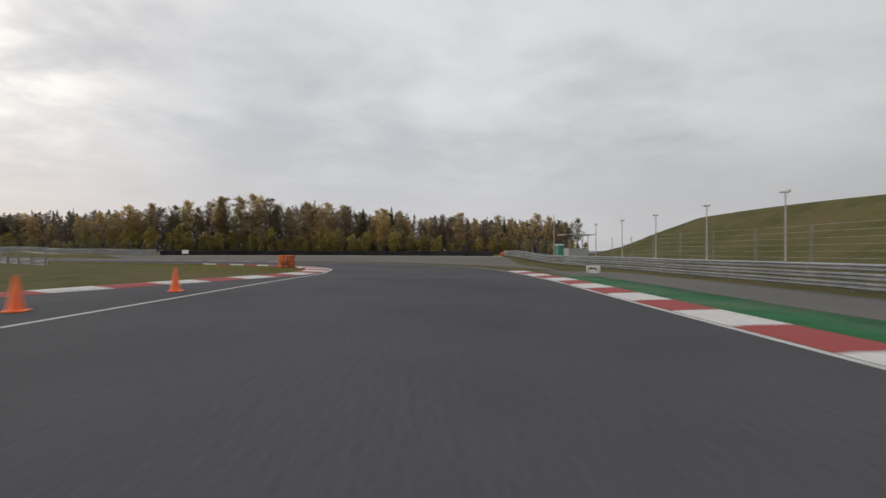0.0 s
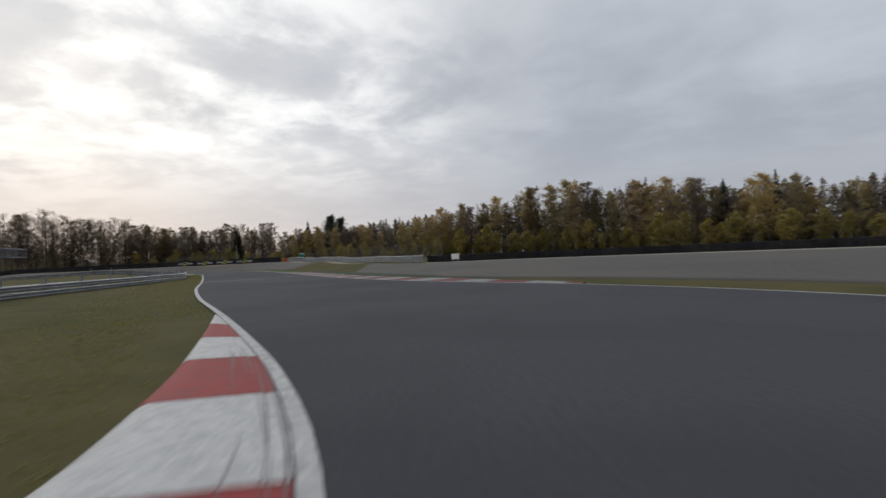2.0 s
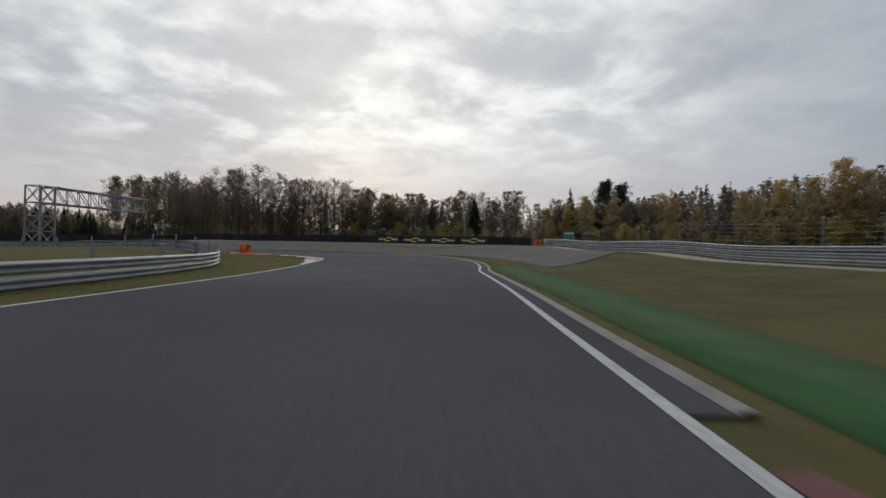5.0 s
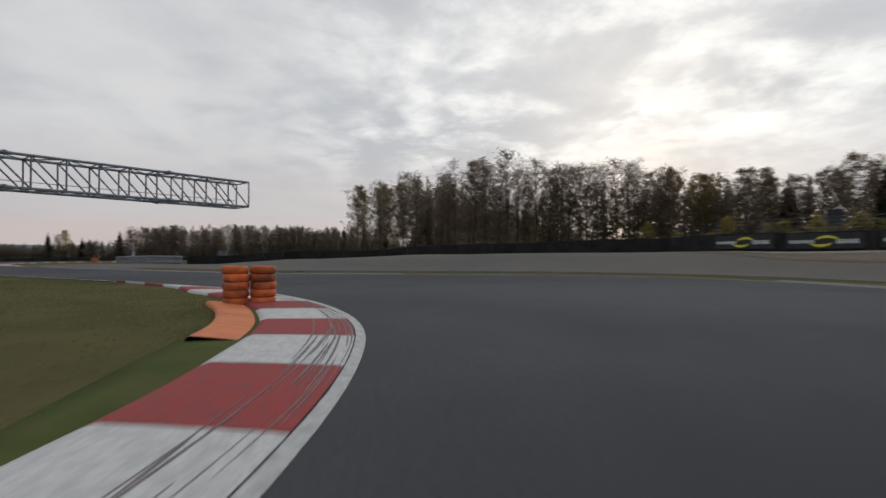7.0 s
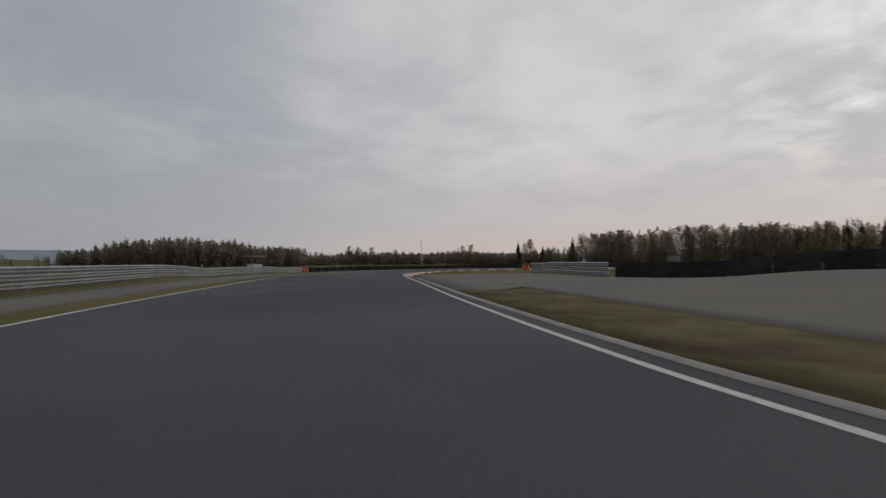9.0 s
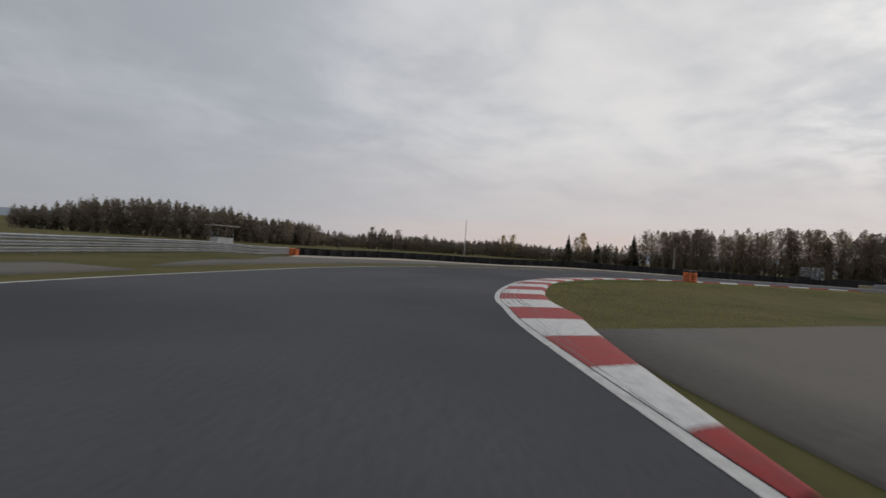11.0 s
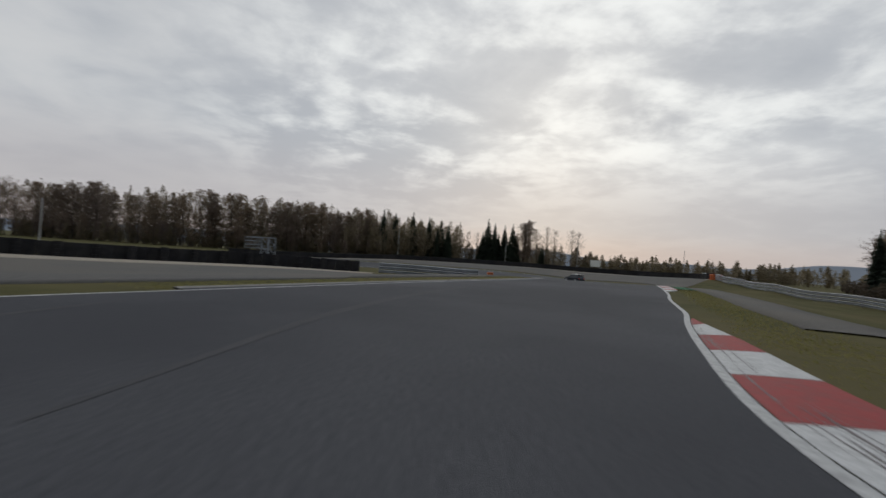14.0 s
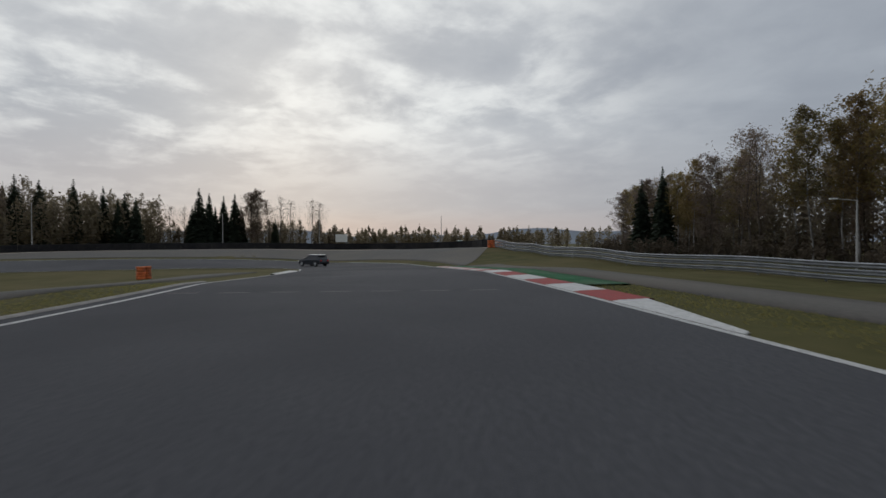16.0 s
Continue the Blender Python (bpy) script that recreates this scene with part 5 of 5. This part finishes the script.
def spruce(seed, h):
    rng = random.Random(seed)
    tv, tf, lv, lf = [], [], [], []
    limb(tv, tf, (0, 0, -0.3), (0, 0, h * 0.96), 0.17, 0.02, 6)
    n = int(h * 3.0)
    for k in range(n):
        f = k / n
        z = h * (0.05 + 0.95 * f)
        r = (1 - f) ** 0.8 * h * 0.205 + 0.12
        for j in range(9 if f < 0.8 else 6):
            az = j * 6.283 / 9 + k * 0.9 + rng.uniform(-0.25, 0.25)
            rr = r * rng.uniform(0.7, 1.12)
            ca, sa = math.cos(az), math.sin(az)
            w = rr * 0.26 + 0.06
            dz = -rr * rng.uniform(0.3, 0.55) - 0.15
            b = len(lv)
            lv += [(0.03 * ca, 0.03 * sa, z), (rr * 0.55 * ca - w * sa, rr * 0.55 * sa + w * ca, z + dz * 0.35 - 0.1), (rr * ca, rr * sa, z + dz + 0.12 * rr),
                   (rr * 0.55 * ca + w * sa, rr * 0.55 * sa - w * ca, z + dz * 0.35 - 0.1), (rr * 0.6 * ca, rr * 0.6 * sa, z + dz * 0.3 - w * 0.9)]
            lf += [(b, b + 1, b + 2), (b, b + 2, b + 3), (b, b + 4, b + 2)]
    return (tv, tf), None, (lv, lf)


def mesh_of(name, vf, mat):
    me = bpy.data.meshes.new(name)
    me.from_pydata([tuple(map(float, v)) for v in vf[0]], [], vf[1])
    me.materials.append(mat)
    return me


def tree_kind(name, geo, trunk, leafm):
    return (mesh_of("trunk", geo[0], M[trunk]), mesh_of("bough", geo[1], M["twig"]) if geo[1] else None, mesh_of("crown", geo[2], M[leafm]))


KINDS = {}
for i in range(4):
    KINDS["birch", i] = tree_kind("birch", broadleaf(11 + i, 18, 6600, 0.34, 0.25, 0.16, 50, 0.12, 0.88, 0.28), "birch", "leaf")
    KINDS["brown", i] = tree_kind("brown", broadleaf(31 + i, 18, 5200, 0.30, 0.27, 0.14, 50, 0.15, 0.85, 0.27, 7, 0.06), "bark", "brownleaf")
    KINDS["spruce", i] = tree_kind("spruce", spruce(51 + i, 16), "bark", "needle")
    KINDS["bush", i] = tree_kind("bush", broadleaf(71 + i, 5.5, 2000, 0.26, 0.36, 0.04, 28, 0.05, 0.95, 0.2), "twig", "bush")
    KINDS["tall", i] = tree_kind("tall", broadleaf(98 + i, 20, 3000, 0.25, 0.225, 0.30, 56, 0.15, 0.92, 0.24, 8, 0.05), "bark", "brownleaf")
    KINDS["bare", i] = tree_kind("bare", broadleaf(91 + i, 18, 1100, 0.21, 0.23, 0.26, 60, 0.14, 0.88, 0.22, 9, 0.07), "bark", "brownleaf")
    KINDS["slim", i] = tree_kind("slim", broadleaf(105 + i, 18, 4400, 0.28, 0.20, 0.36, 46, 0.12, 0.95, 0.24), "birch", "slimleaf")
for i in range(2):
    KINDS["dense", i] = tree_kind("dense", broadleaf(125 + i, 20, 12000, 0.42, 0.24, 0.14, 60, 0.26, 0.75, 0.42), "bark", "pine")
LABELS = {"birch": ("slender birch with thinning yellow-brown leaves", "birch tree"), "brown": ("half-bare tree with withered brown leaves", "tree"),
          "spruce": ("dark green spruce with drooping branches", "spruce tree"), "bush": ("yellow-green bush before the wood", "bush"),
          "bare": ("almost bare tree with fine brown twigs", "tree"), "dense": ("broad dark evergreen tree above the wood", "tree"),
          "slim": ("slim white-stemmed birch with orange-brown leaves", "birch tree"),
          "tall": ("tall thin-crowned tree with brown autumn leaves", "tree")}
trng = random.Random(5)


def plant(kind, x, y, h, group, sink=0.0):
    base = {"birch": 18, "brown": 18, "spruce": 16, "bush": 5.5, "bare": 18, "dense": 20, "tall": 20, "slim": 18}[kind]
    tr, br, cr = KINDS[kind, trng.randrange(2 if kind == "dense" else 4)]
    rt = root("bush" if kind == "bush" else "tree", x, y, gz(x, y) - sink, trng.uniform(0, 6.28))
    s = h / base
    w = s * (trng.uniform(0.9, 1.15) if kind in ("spruce", "dense") else trng.uniform(0.95, 1.3))
    rt.scale = (w, w, s)
    for nm, me in (("trunk", tr), ("bough", br), ("crown", cr)):
        if me:
            ob = new(nm, me)
            ob.parent = rt
    return tagged(rt, *LABELS[kind], group)


def row(line, step, kinds, hlo, hhi, group, jitter=2.0, back=0.0, tops=None):
    """Trees along a line; tops: heights of the wood's edge by x, of which each tree takes a share from hlo to hhi."""
    c = curve(line, step)
    n = normals(c)
    for p, m in zip(c, n):
        q = p + m * (back + trng.uniform(-jitter, jitter)) + np.array((trng.uniform(-1, 1), trng.uniform(-1, 1)))
        high = trng.uniform(hlo, hhi) * (1.0 if tops is None else float(np.interp(q[0], tops[0], tops[1])))
        plant(trng.choice(kinds), q[0], q[1], high, group)


# the wood beyond the first bend
T1W = [(40, 147), (24, 152), (0, 162), (-25, 172), (-55, 182), (-85, 183), (-112, 178), (-135, 172), (-158, 168), (-178, 158)]
TOPS = ((-178, -160, -144, -135, -126, -118, -110, -101, -91, -81, -70, -60, -49, -37, -27, -16, -6, 8, 20, 29, 37),
        (13.0, 13.5, 12.5, 11.5, 13.0, 15.5, 17.0, 19.5, 20.5, 21.5, 21.5, 19.0, 18.3, 17.6, 14.0, 14.0, 12.6, 12.2, 12.0, 11.6, 10.5))
row(T1W, 3.9, ["birch", "birch", "brown", "birch", "slim"], 0.78, 1.02, "wood beyond the first bend", 2.5, 0.0, TOPS)
row([(x, y - 6) for x, y in T1W], 3.6, ["bush"], 0.22, 0.46, "young trees before the wood", 3.0, 0.0, TOPS)
plant("spruce", -18.5, 175.8, 17.0, "spruces in the wood")
plant("spruce", -49, 186.8, 20.5, "spruces in the wood")
plant("spruce", -29, 178, 16.5, "spruces in the wood")
plant("dense", -163.5, 171.0, 17.5, "evergreens in the wood")
plant("dense", -160, 173, 16.5, "evergreens in the wood")
plant("spruce", -170.2, 165.0, 17.0, "spruces in the wood")
plant("spruce", 20, 160, 12.5, "spruces in the wood")
# the stand beyond the second bend
T2W = [(-199, 70), (-198, 84), (-198, 100), (-198, 116), (-197, 132), (-192, 146), (-183, 156)]
row(T2W[:4], 2.9, ["tall", "brown", "tall", "bare", "tall"], 15.0, 18.0, "stand beyond the second bend", 2.5)
row([(x - 7, y) for x, y in T2W[:4]], 3.0, ["tall", "brown", "tall", "brown"], 14.0, 18.0, "stand beyond the second bend", 3.0)
row(T2W[3:], 3.0, ["brown", "tall", "brown", "brown", "slim"], 12.5, 16.5, "wood beyond the second bend", 2.5)
row([(x + 6, y - 3) for x, y in T2W[3:]], 4.0, ["bush"], 3.5, 6.5, "young trees before the wood", 2.0)
plant("spruce", -190.2, 147.1, 16, "spruces in the wood")
plant("spruce", -200, 138, 14, "spruces in the wood")
plant("tall", -197.5, 89.6, 18.8, "stand beyond the second bend")
plant("bare", -197, 66, 12.5, "stand beyond the second bend")
plant("bare", -199.1, 59.5, 8.0, "stand beyond the second bend")
plant("bare", -197, 80, 17.8, "stand beyond the second bend")
# birches beside the last straight
TRW = [(-214, 57), (-226, 63), (-238, 70), (-252, 77), (-266, 84), (-280, 93), (-295, 106)]
TOPR = ((-298, -276, -262, -250, -238, -226, -214), (11.8, 12.3, 14.0, 15.8, 17.5, 19.0, 19.5))
row(TRW, 3.0, ["slim", "slim", "tall", "slim", "brown"], 0.8, 1.02, "birches beside the last straight", 2.2, 0.0, TOPR)
row([(x + 3, y + 6) for x, y in TRW], 3.6, ["slim", "tall", "slim", "brown"], 0.8, 1.02, "birches beside the last straight", 2.5, 0.0, TOPR)
for q in ((-277, 87, 11.8), (-271.5, 84, 13.0), (-274, 87.5, 12.0), (-280, 91, 9.5)):
    plant("spruce", *q, "spruces by the birches")
# the wood beyond the far bend
TFW = [(-355, -118), (-353, -98), (-352, -82), (-354, -64), (-362, -44), (-372, -24), (-380, -6)]
row(TFW, 3.2, ["brown", "tall", "brown", "brown"], 13.0, 17.5, "wood beyond the far bend", 2.5)
row([(x + 7, y + 2) for x, y in TFW], 4.2, ["brown", "tall", "brown"], 5, 10, "young trees beyond the far bend", 2.5)
for x, y, h in ((-382.5, -3.5, 18.8), (-383, 1, 17.8), (-386, 7.5, 18.8), (-388, 13.7, 17.5), (-388.3, 18.5, 16), (-384, 21, 14.5), (-386.9, 36.6, 18.2), (-386.5, 39.2, 16.8),
                (-386, 43.0, 16), (-385.5, 46, 16.8), (-384, 17, 13.5), (-389, 35, 13), (-388, 41, 13), (-387, 48, 13.5), (-382, 56.8, 9.5)):
    plant("spruce", x, y, h, "spruces beyond the far bend")
for x, y, h in ((-383.4, 55.4, 14.6), (-382, 58.5, 15.5), (-383, 61.5, 14.5), (-392.8, 29.5, 12.5), (-391, 27, 11), (-390, 33, 12), (-380.4, 67.5, 15.0), (-379.4, 69.5, 14.0)):
    plant("bare", x, y, h, "bare trees beyond the far bend")
for x, y, h in ((-384.4, 50.1, 16.5), (-385, 52.3, 17.2), (-386, 51.0, 16)):
    plant("brown", x, y, h, "trees beyond the far bend")
# single trees on the horizon beyond the hairpin
for k, x, y, h in (("spruce", -333, -145, 14), ("birch", -338, -140, 14), ("brown", -336, -143, 12), ("spruce", -356, -124, 16), ("spruce", -343, -135, 11.5), ("birch", -310, -161, 11.2),
                   ("birch", -306, -163, 10.5), ("brown", -240, -177, 9.8), ("brown", -246, -178, 9.6), ("brown", -253, -176, 9.4), ("brown", -267, -174, 8.2)):
    plant(k, x, y, h, "trees beyond the hairpin")


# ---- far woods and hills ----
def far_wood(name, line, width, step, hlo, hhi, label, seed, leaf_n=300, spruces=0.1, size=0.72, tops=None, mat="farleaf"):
    """Many slender trees joined in one mesh; tops: heights of the wood at each point of the line."""
    rng = random.Random(seed)
    vs, fs = [], []
    c = curve(line, step)
    if tops:
        p = np.array(line, float)
        at = np.array([int(np.argmin(np.hypot(*(c - q).T))) for q in p])
    for n, p in enumerate(c):
        for _ in range(2):
            x, y = p[0] + rng.uniform(-width, width), p[1] + rng.uniform(-width, width)
            z, h = gz(x, y), rng.uniform(hlo, hhi) * (float(np.interp(n, at, tops)) if tops else 1.0)
            limb(vs, fs, (x, y, z - 0.2), (x + rng.gauss(0, 0.3), y + rng.gauss(0, 0.3), z + h * 0.95), 0.13, 0.03, 4)
            if rng.random() < spruces:
                for k in range(12):
                    f = k / 12
                    r = ((1 - f) * h * 0.16 + 0.2) * rng.uniform(0.8, 1.2)
                    for j in range(6):
                        a = j * 1.047 + k
                        b = len(vs)
                        vs += [(x, y, z + h * (0.12 + 0.9 * f)), (x + r * math.cos(a), y + r * math.sin(a), z + h * (0.08 + 0.84 * f)), (x + r * math.cos(a + 0.9), y + r * math.sin(a + 0.9), z + h * (0.08 + 0.84 * f))]
                        fs.append((b, b + 1, b + 2))
                continue
            wide, low = h * rng.uniform(0.15, 0.25), rng.uniform(0.06, 0.28)
            for _ in range(int(leaf_n * rng.uniform(0.6, 1.1))):
                a, q = rng.uniform(0, 6.28), rng.random() ** 0.6
                f = rng.uniform(low, 1.0)
                r = (0.25 + wide) * math.sin(math.pi * min(1, (f - low) / (1 - low) * 0.8 + 0.18)) * q
                leaf(vs, fs, (x + r * math.cos(a), y + r * math.sin(a), z + h * f + rng.gauss(0, 0.4)), size, rng)
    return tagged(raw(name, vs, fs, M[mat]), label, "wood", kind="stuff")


T1B = T1W[::2] + [T1W[-1]]
for k, (dy, lo, hi) in enumerate(((5, 0.72, 0.98), (11, 0.78, 1.0))):
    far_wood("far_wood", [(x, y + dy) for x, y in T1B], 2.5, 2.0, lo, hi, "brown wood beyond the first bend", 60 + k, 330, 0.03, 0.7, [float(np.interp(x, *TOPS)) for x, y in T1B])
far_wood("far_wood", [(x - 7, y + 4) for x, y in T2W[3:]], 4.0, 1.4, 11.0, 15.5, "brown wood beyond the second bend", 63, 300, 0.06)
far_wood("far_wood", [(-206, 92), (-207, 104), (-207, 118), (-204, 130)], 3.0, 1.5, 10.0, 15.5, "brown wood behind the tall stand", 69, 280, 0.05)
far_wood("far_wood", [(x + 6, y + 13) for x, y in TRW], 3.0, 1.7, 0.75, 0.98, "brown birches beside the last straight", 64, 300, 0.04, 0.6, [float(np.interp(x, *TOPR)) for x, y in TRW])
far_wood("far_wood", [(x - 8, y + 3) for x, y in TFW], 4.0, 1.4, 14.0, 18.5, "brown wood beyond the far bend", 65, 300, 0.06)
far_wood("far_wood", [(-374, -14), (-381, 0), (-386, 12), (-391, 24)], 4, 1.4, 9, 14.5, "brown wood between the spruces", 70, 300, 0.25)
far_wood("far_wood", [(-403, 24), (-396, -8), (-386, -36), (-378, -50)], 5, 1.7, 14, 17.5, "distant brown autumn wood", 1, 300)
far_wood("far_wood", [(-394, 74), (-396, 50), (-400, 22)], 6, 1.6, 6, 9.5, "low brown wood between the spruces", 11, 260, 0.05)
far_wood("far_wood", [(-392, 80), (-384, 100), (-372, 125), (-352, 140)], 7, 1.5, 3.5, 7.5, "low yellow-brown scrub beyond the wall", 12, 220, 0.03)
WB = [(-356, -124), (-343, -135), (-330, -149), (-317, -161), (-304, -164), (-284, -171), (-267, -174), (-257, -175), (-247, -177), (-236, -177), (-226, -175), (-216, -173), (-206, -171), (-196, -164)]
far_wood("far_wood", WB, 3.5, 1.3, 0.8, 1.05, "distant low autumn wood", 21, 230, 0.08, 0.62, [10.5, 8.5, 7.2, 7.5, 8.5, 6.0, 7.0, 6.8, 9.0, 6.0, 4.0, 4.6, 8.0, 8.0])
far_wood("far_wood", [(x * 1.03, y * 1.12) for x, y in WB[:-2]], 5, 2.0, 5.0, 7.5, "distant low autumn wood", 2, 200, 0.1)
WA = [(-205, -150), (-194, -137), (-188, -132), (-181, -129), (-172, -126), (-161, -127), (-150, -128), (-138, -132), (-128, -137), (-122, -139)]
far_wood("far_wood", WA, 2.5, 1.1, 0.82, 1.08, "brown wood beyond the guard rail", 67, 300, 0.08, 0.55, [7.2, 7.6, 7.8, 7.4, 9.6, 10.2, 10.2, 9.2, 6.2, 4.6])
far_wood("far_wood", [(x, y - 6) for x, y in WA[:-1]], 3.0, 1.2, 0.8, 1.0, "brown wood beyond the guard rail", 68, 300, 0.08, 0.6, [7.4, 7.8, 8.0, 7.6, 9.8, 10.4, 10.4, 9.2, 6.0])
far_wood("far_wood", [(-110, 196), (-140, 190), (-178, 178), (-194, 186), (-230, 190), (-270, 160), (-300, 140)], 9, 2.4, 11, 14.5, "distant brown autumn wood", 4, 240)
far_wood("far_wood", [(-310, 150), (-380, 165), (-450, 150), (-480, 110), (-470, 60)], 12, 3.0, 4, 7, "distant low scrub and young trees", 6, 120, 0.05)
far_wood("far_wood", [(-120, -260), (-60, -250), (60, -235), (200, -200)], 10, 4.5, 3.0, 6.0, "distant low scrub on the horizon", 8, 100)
for k, ln in enumerate((T1W, [(x, y + 12) for x, y in T1W], [(x - 5, y) for x, y in T2W[3:]], TFW, [(x - 10, y) for x, y in TFW], [(x + 9, y + 18) for x, y in TRW], WA, WB)):
    far_wood("undergrowth", ln, 3.0, 1.3, 2.0, 6.0, "dark brown undergrowth below the trees", 30 + k, 110, 0.0, 0.6)
far_wood("undergrowth", [(x - 5, y) for x, y in T2W[:4]], 4.0, 1.2, 0.8, 2.2, "low brown undergrowth below the tall trees", 49, 50, 0.0, 0.4)
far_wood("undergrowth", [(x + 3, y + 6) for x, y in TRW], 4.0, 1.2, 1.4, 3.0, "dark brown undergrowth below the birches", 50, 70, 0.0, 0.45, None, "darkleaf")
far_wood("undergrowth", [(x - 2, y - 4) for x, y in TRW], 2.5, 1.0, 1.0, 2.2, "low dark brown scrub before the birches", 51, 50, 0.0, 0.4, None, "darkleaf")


def hills(name, dist, a0, a1, h0, h1, seed, label):
    rng = random.Random(seed)
    vs, fs = [], []
    n = 90
    for i in range(n + 1):
        a = radians(a0 + (a1 - a0) * i / n)
        h = h0 + (h1 - h0) * (0.5 + 0.28 * math.sin(i * 0.21 + seed) + 0.17 * math.sin(i * 0.53 + 2 * seed)) + rng.uniform(-0.8, 0.8)
        e = 1 if 3 < i < n - 3 else 0.3
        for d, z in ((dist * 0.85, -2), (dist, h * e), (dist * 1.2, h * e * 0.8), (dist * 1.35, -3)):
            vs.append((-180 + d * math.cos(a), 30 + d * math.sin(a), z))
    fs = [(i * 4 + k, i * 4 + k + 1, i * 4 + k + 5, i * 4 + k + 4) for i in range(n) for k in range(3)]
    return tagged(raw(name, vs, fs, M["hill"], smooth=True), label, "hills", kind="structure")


hills("backdrop", 1500, 100, 200, 18, 50, 1, "low hills painted hazy blue on the horizon")
hills("backdrop", 2300, 60, 330, 25, 60, 4, "low hills painted hazy blue on the horizon")


# ---- grass blades along the edges of the track ----
def grass_edge(line, side, near, far, count, seed, label):
    """Short blades standing in the grass beside a line."""
    rng = random.Random(seed)
    n = normals(line)
    xy = []
    for _ in range(count):
        i = rng.randrange(len(line))
        f = rng.random() ** 1.6
        p = line[i] + n[i] * side * (near + (far - near) * f) + np.array((rng.uniform(-0.5, 0.5), rng.uniform(-0.5, 0.5)))
        xy.append(p)
    xy = np.array(xy)
    zs = land(xy[:, 0], xy[:, 1]) - 0.035
    vs, fs = [], []
    for (x, y), z in zip(xy, zs):
        a, w, h, l = rng.uniform(0, 6.28), rng.uniform(0.012, 0.025), rng.uniform(0.025, 0.055), rng.uniform(-0.05, 0.05)
        k = len(vs)
        vs += [(x - w * math.cos(a), y - w * math.sin(a), z), (x + w * math.cos(a), y + w * math.sin(a), z), (x + l, y + l * 0.6, z + h)]
        fs.append((k, k + 1, k + 2))
    return tagged(raw("grass_blades", vs, fs, M["blade"]), label, "grass", kind="stuff")


grass_edge(near_part(LC, (-7.4, 31), (-25, 49.7)), 1, 1.7, 9, 11000, 1, "short green and brown grass behind the kerb")
grass_edge(near_part(LC, (-25, 49.7), (-96, 84.3)), 1, 0.3, 4, 11000, 2, "short green and brown grass beside the track")
grass_edge(near_part(LC, (-98, 84.9), (-134, 57)), 1, 1.7, 9, 14000, 3, "short green and brown grass behind the kerb")
grass_edge(near_part(RC, (-70, 81), (-150, 48)), -1, 0.7, 3.4, 12000, 4, "short green and brown grass beside the track")
grass_edge(near_part(RC, (-156.6, 35), (-210, 15)), -1, 1.7, 9, 15000, 5, "short green and brown grass behind the kerb")
grass_edge(near_part(RC, (-208, 14), (-250, 33)), -1, 1.3, 3.2, 7000, 6, "short green and brown grass beside the track")
grass_edge(near_part(LC, (-212, 2.2), (-249, 22.2)), 1, 0.7, 3.1, 7000, 7, "short green and brown grass beside the track")
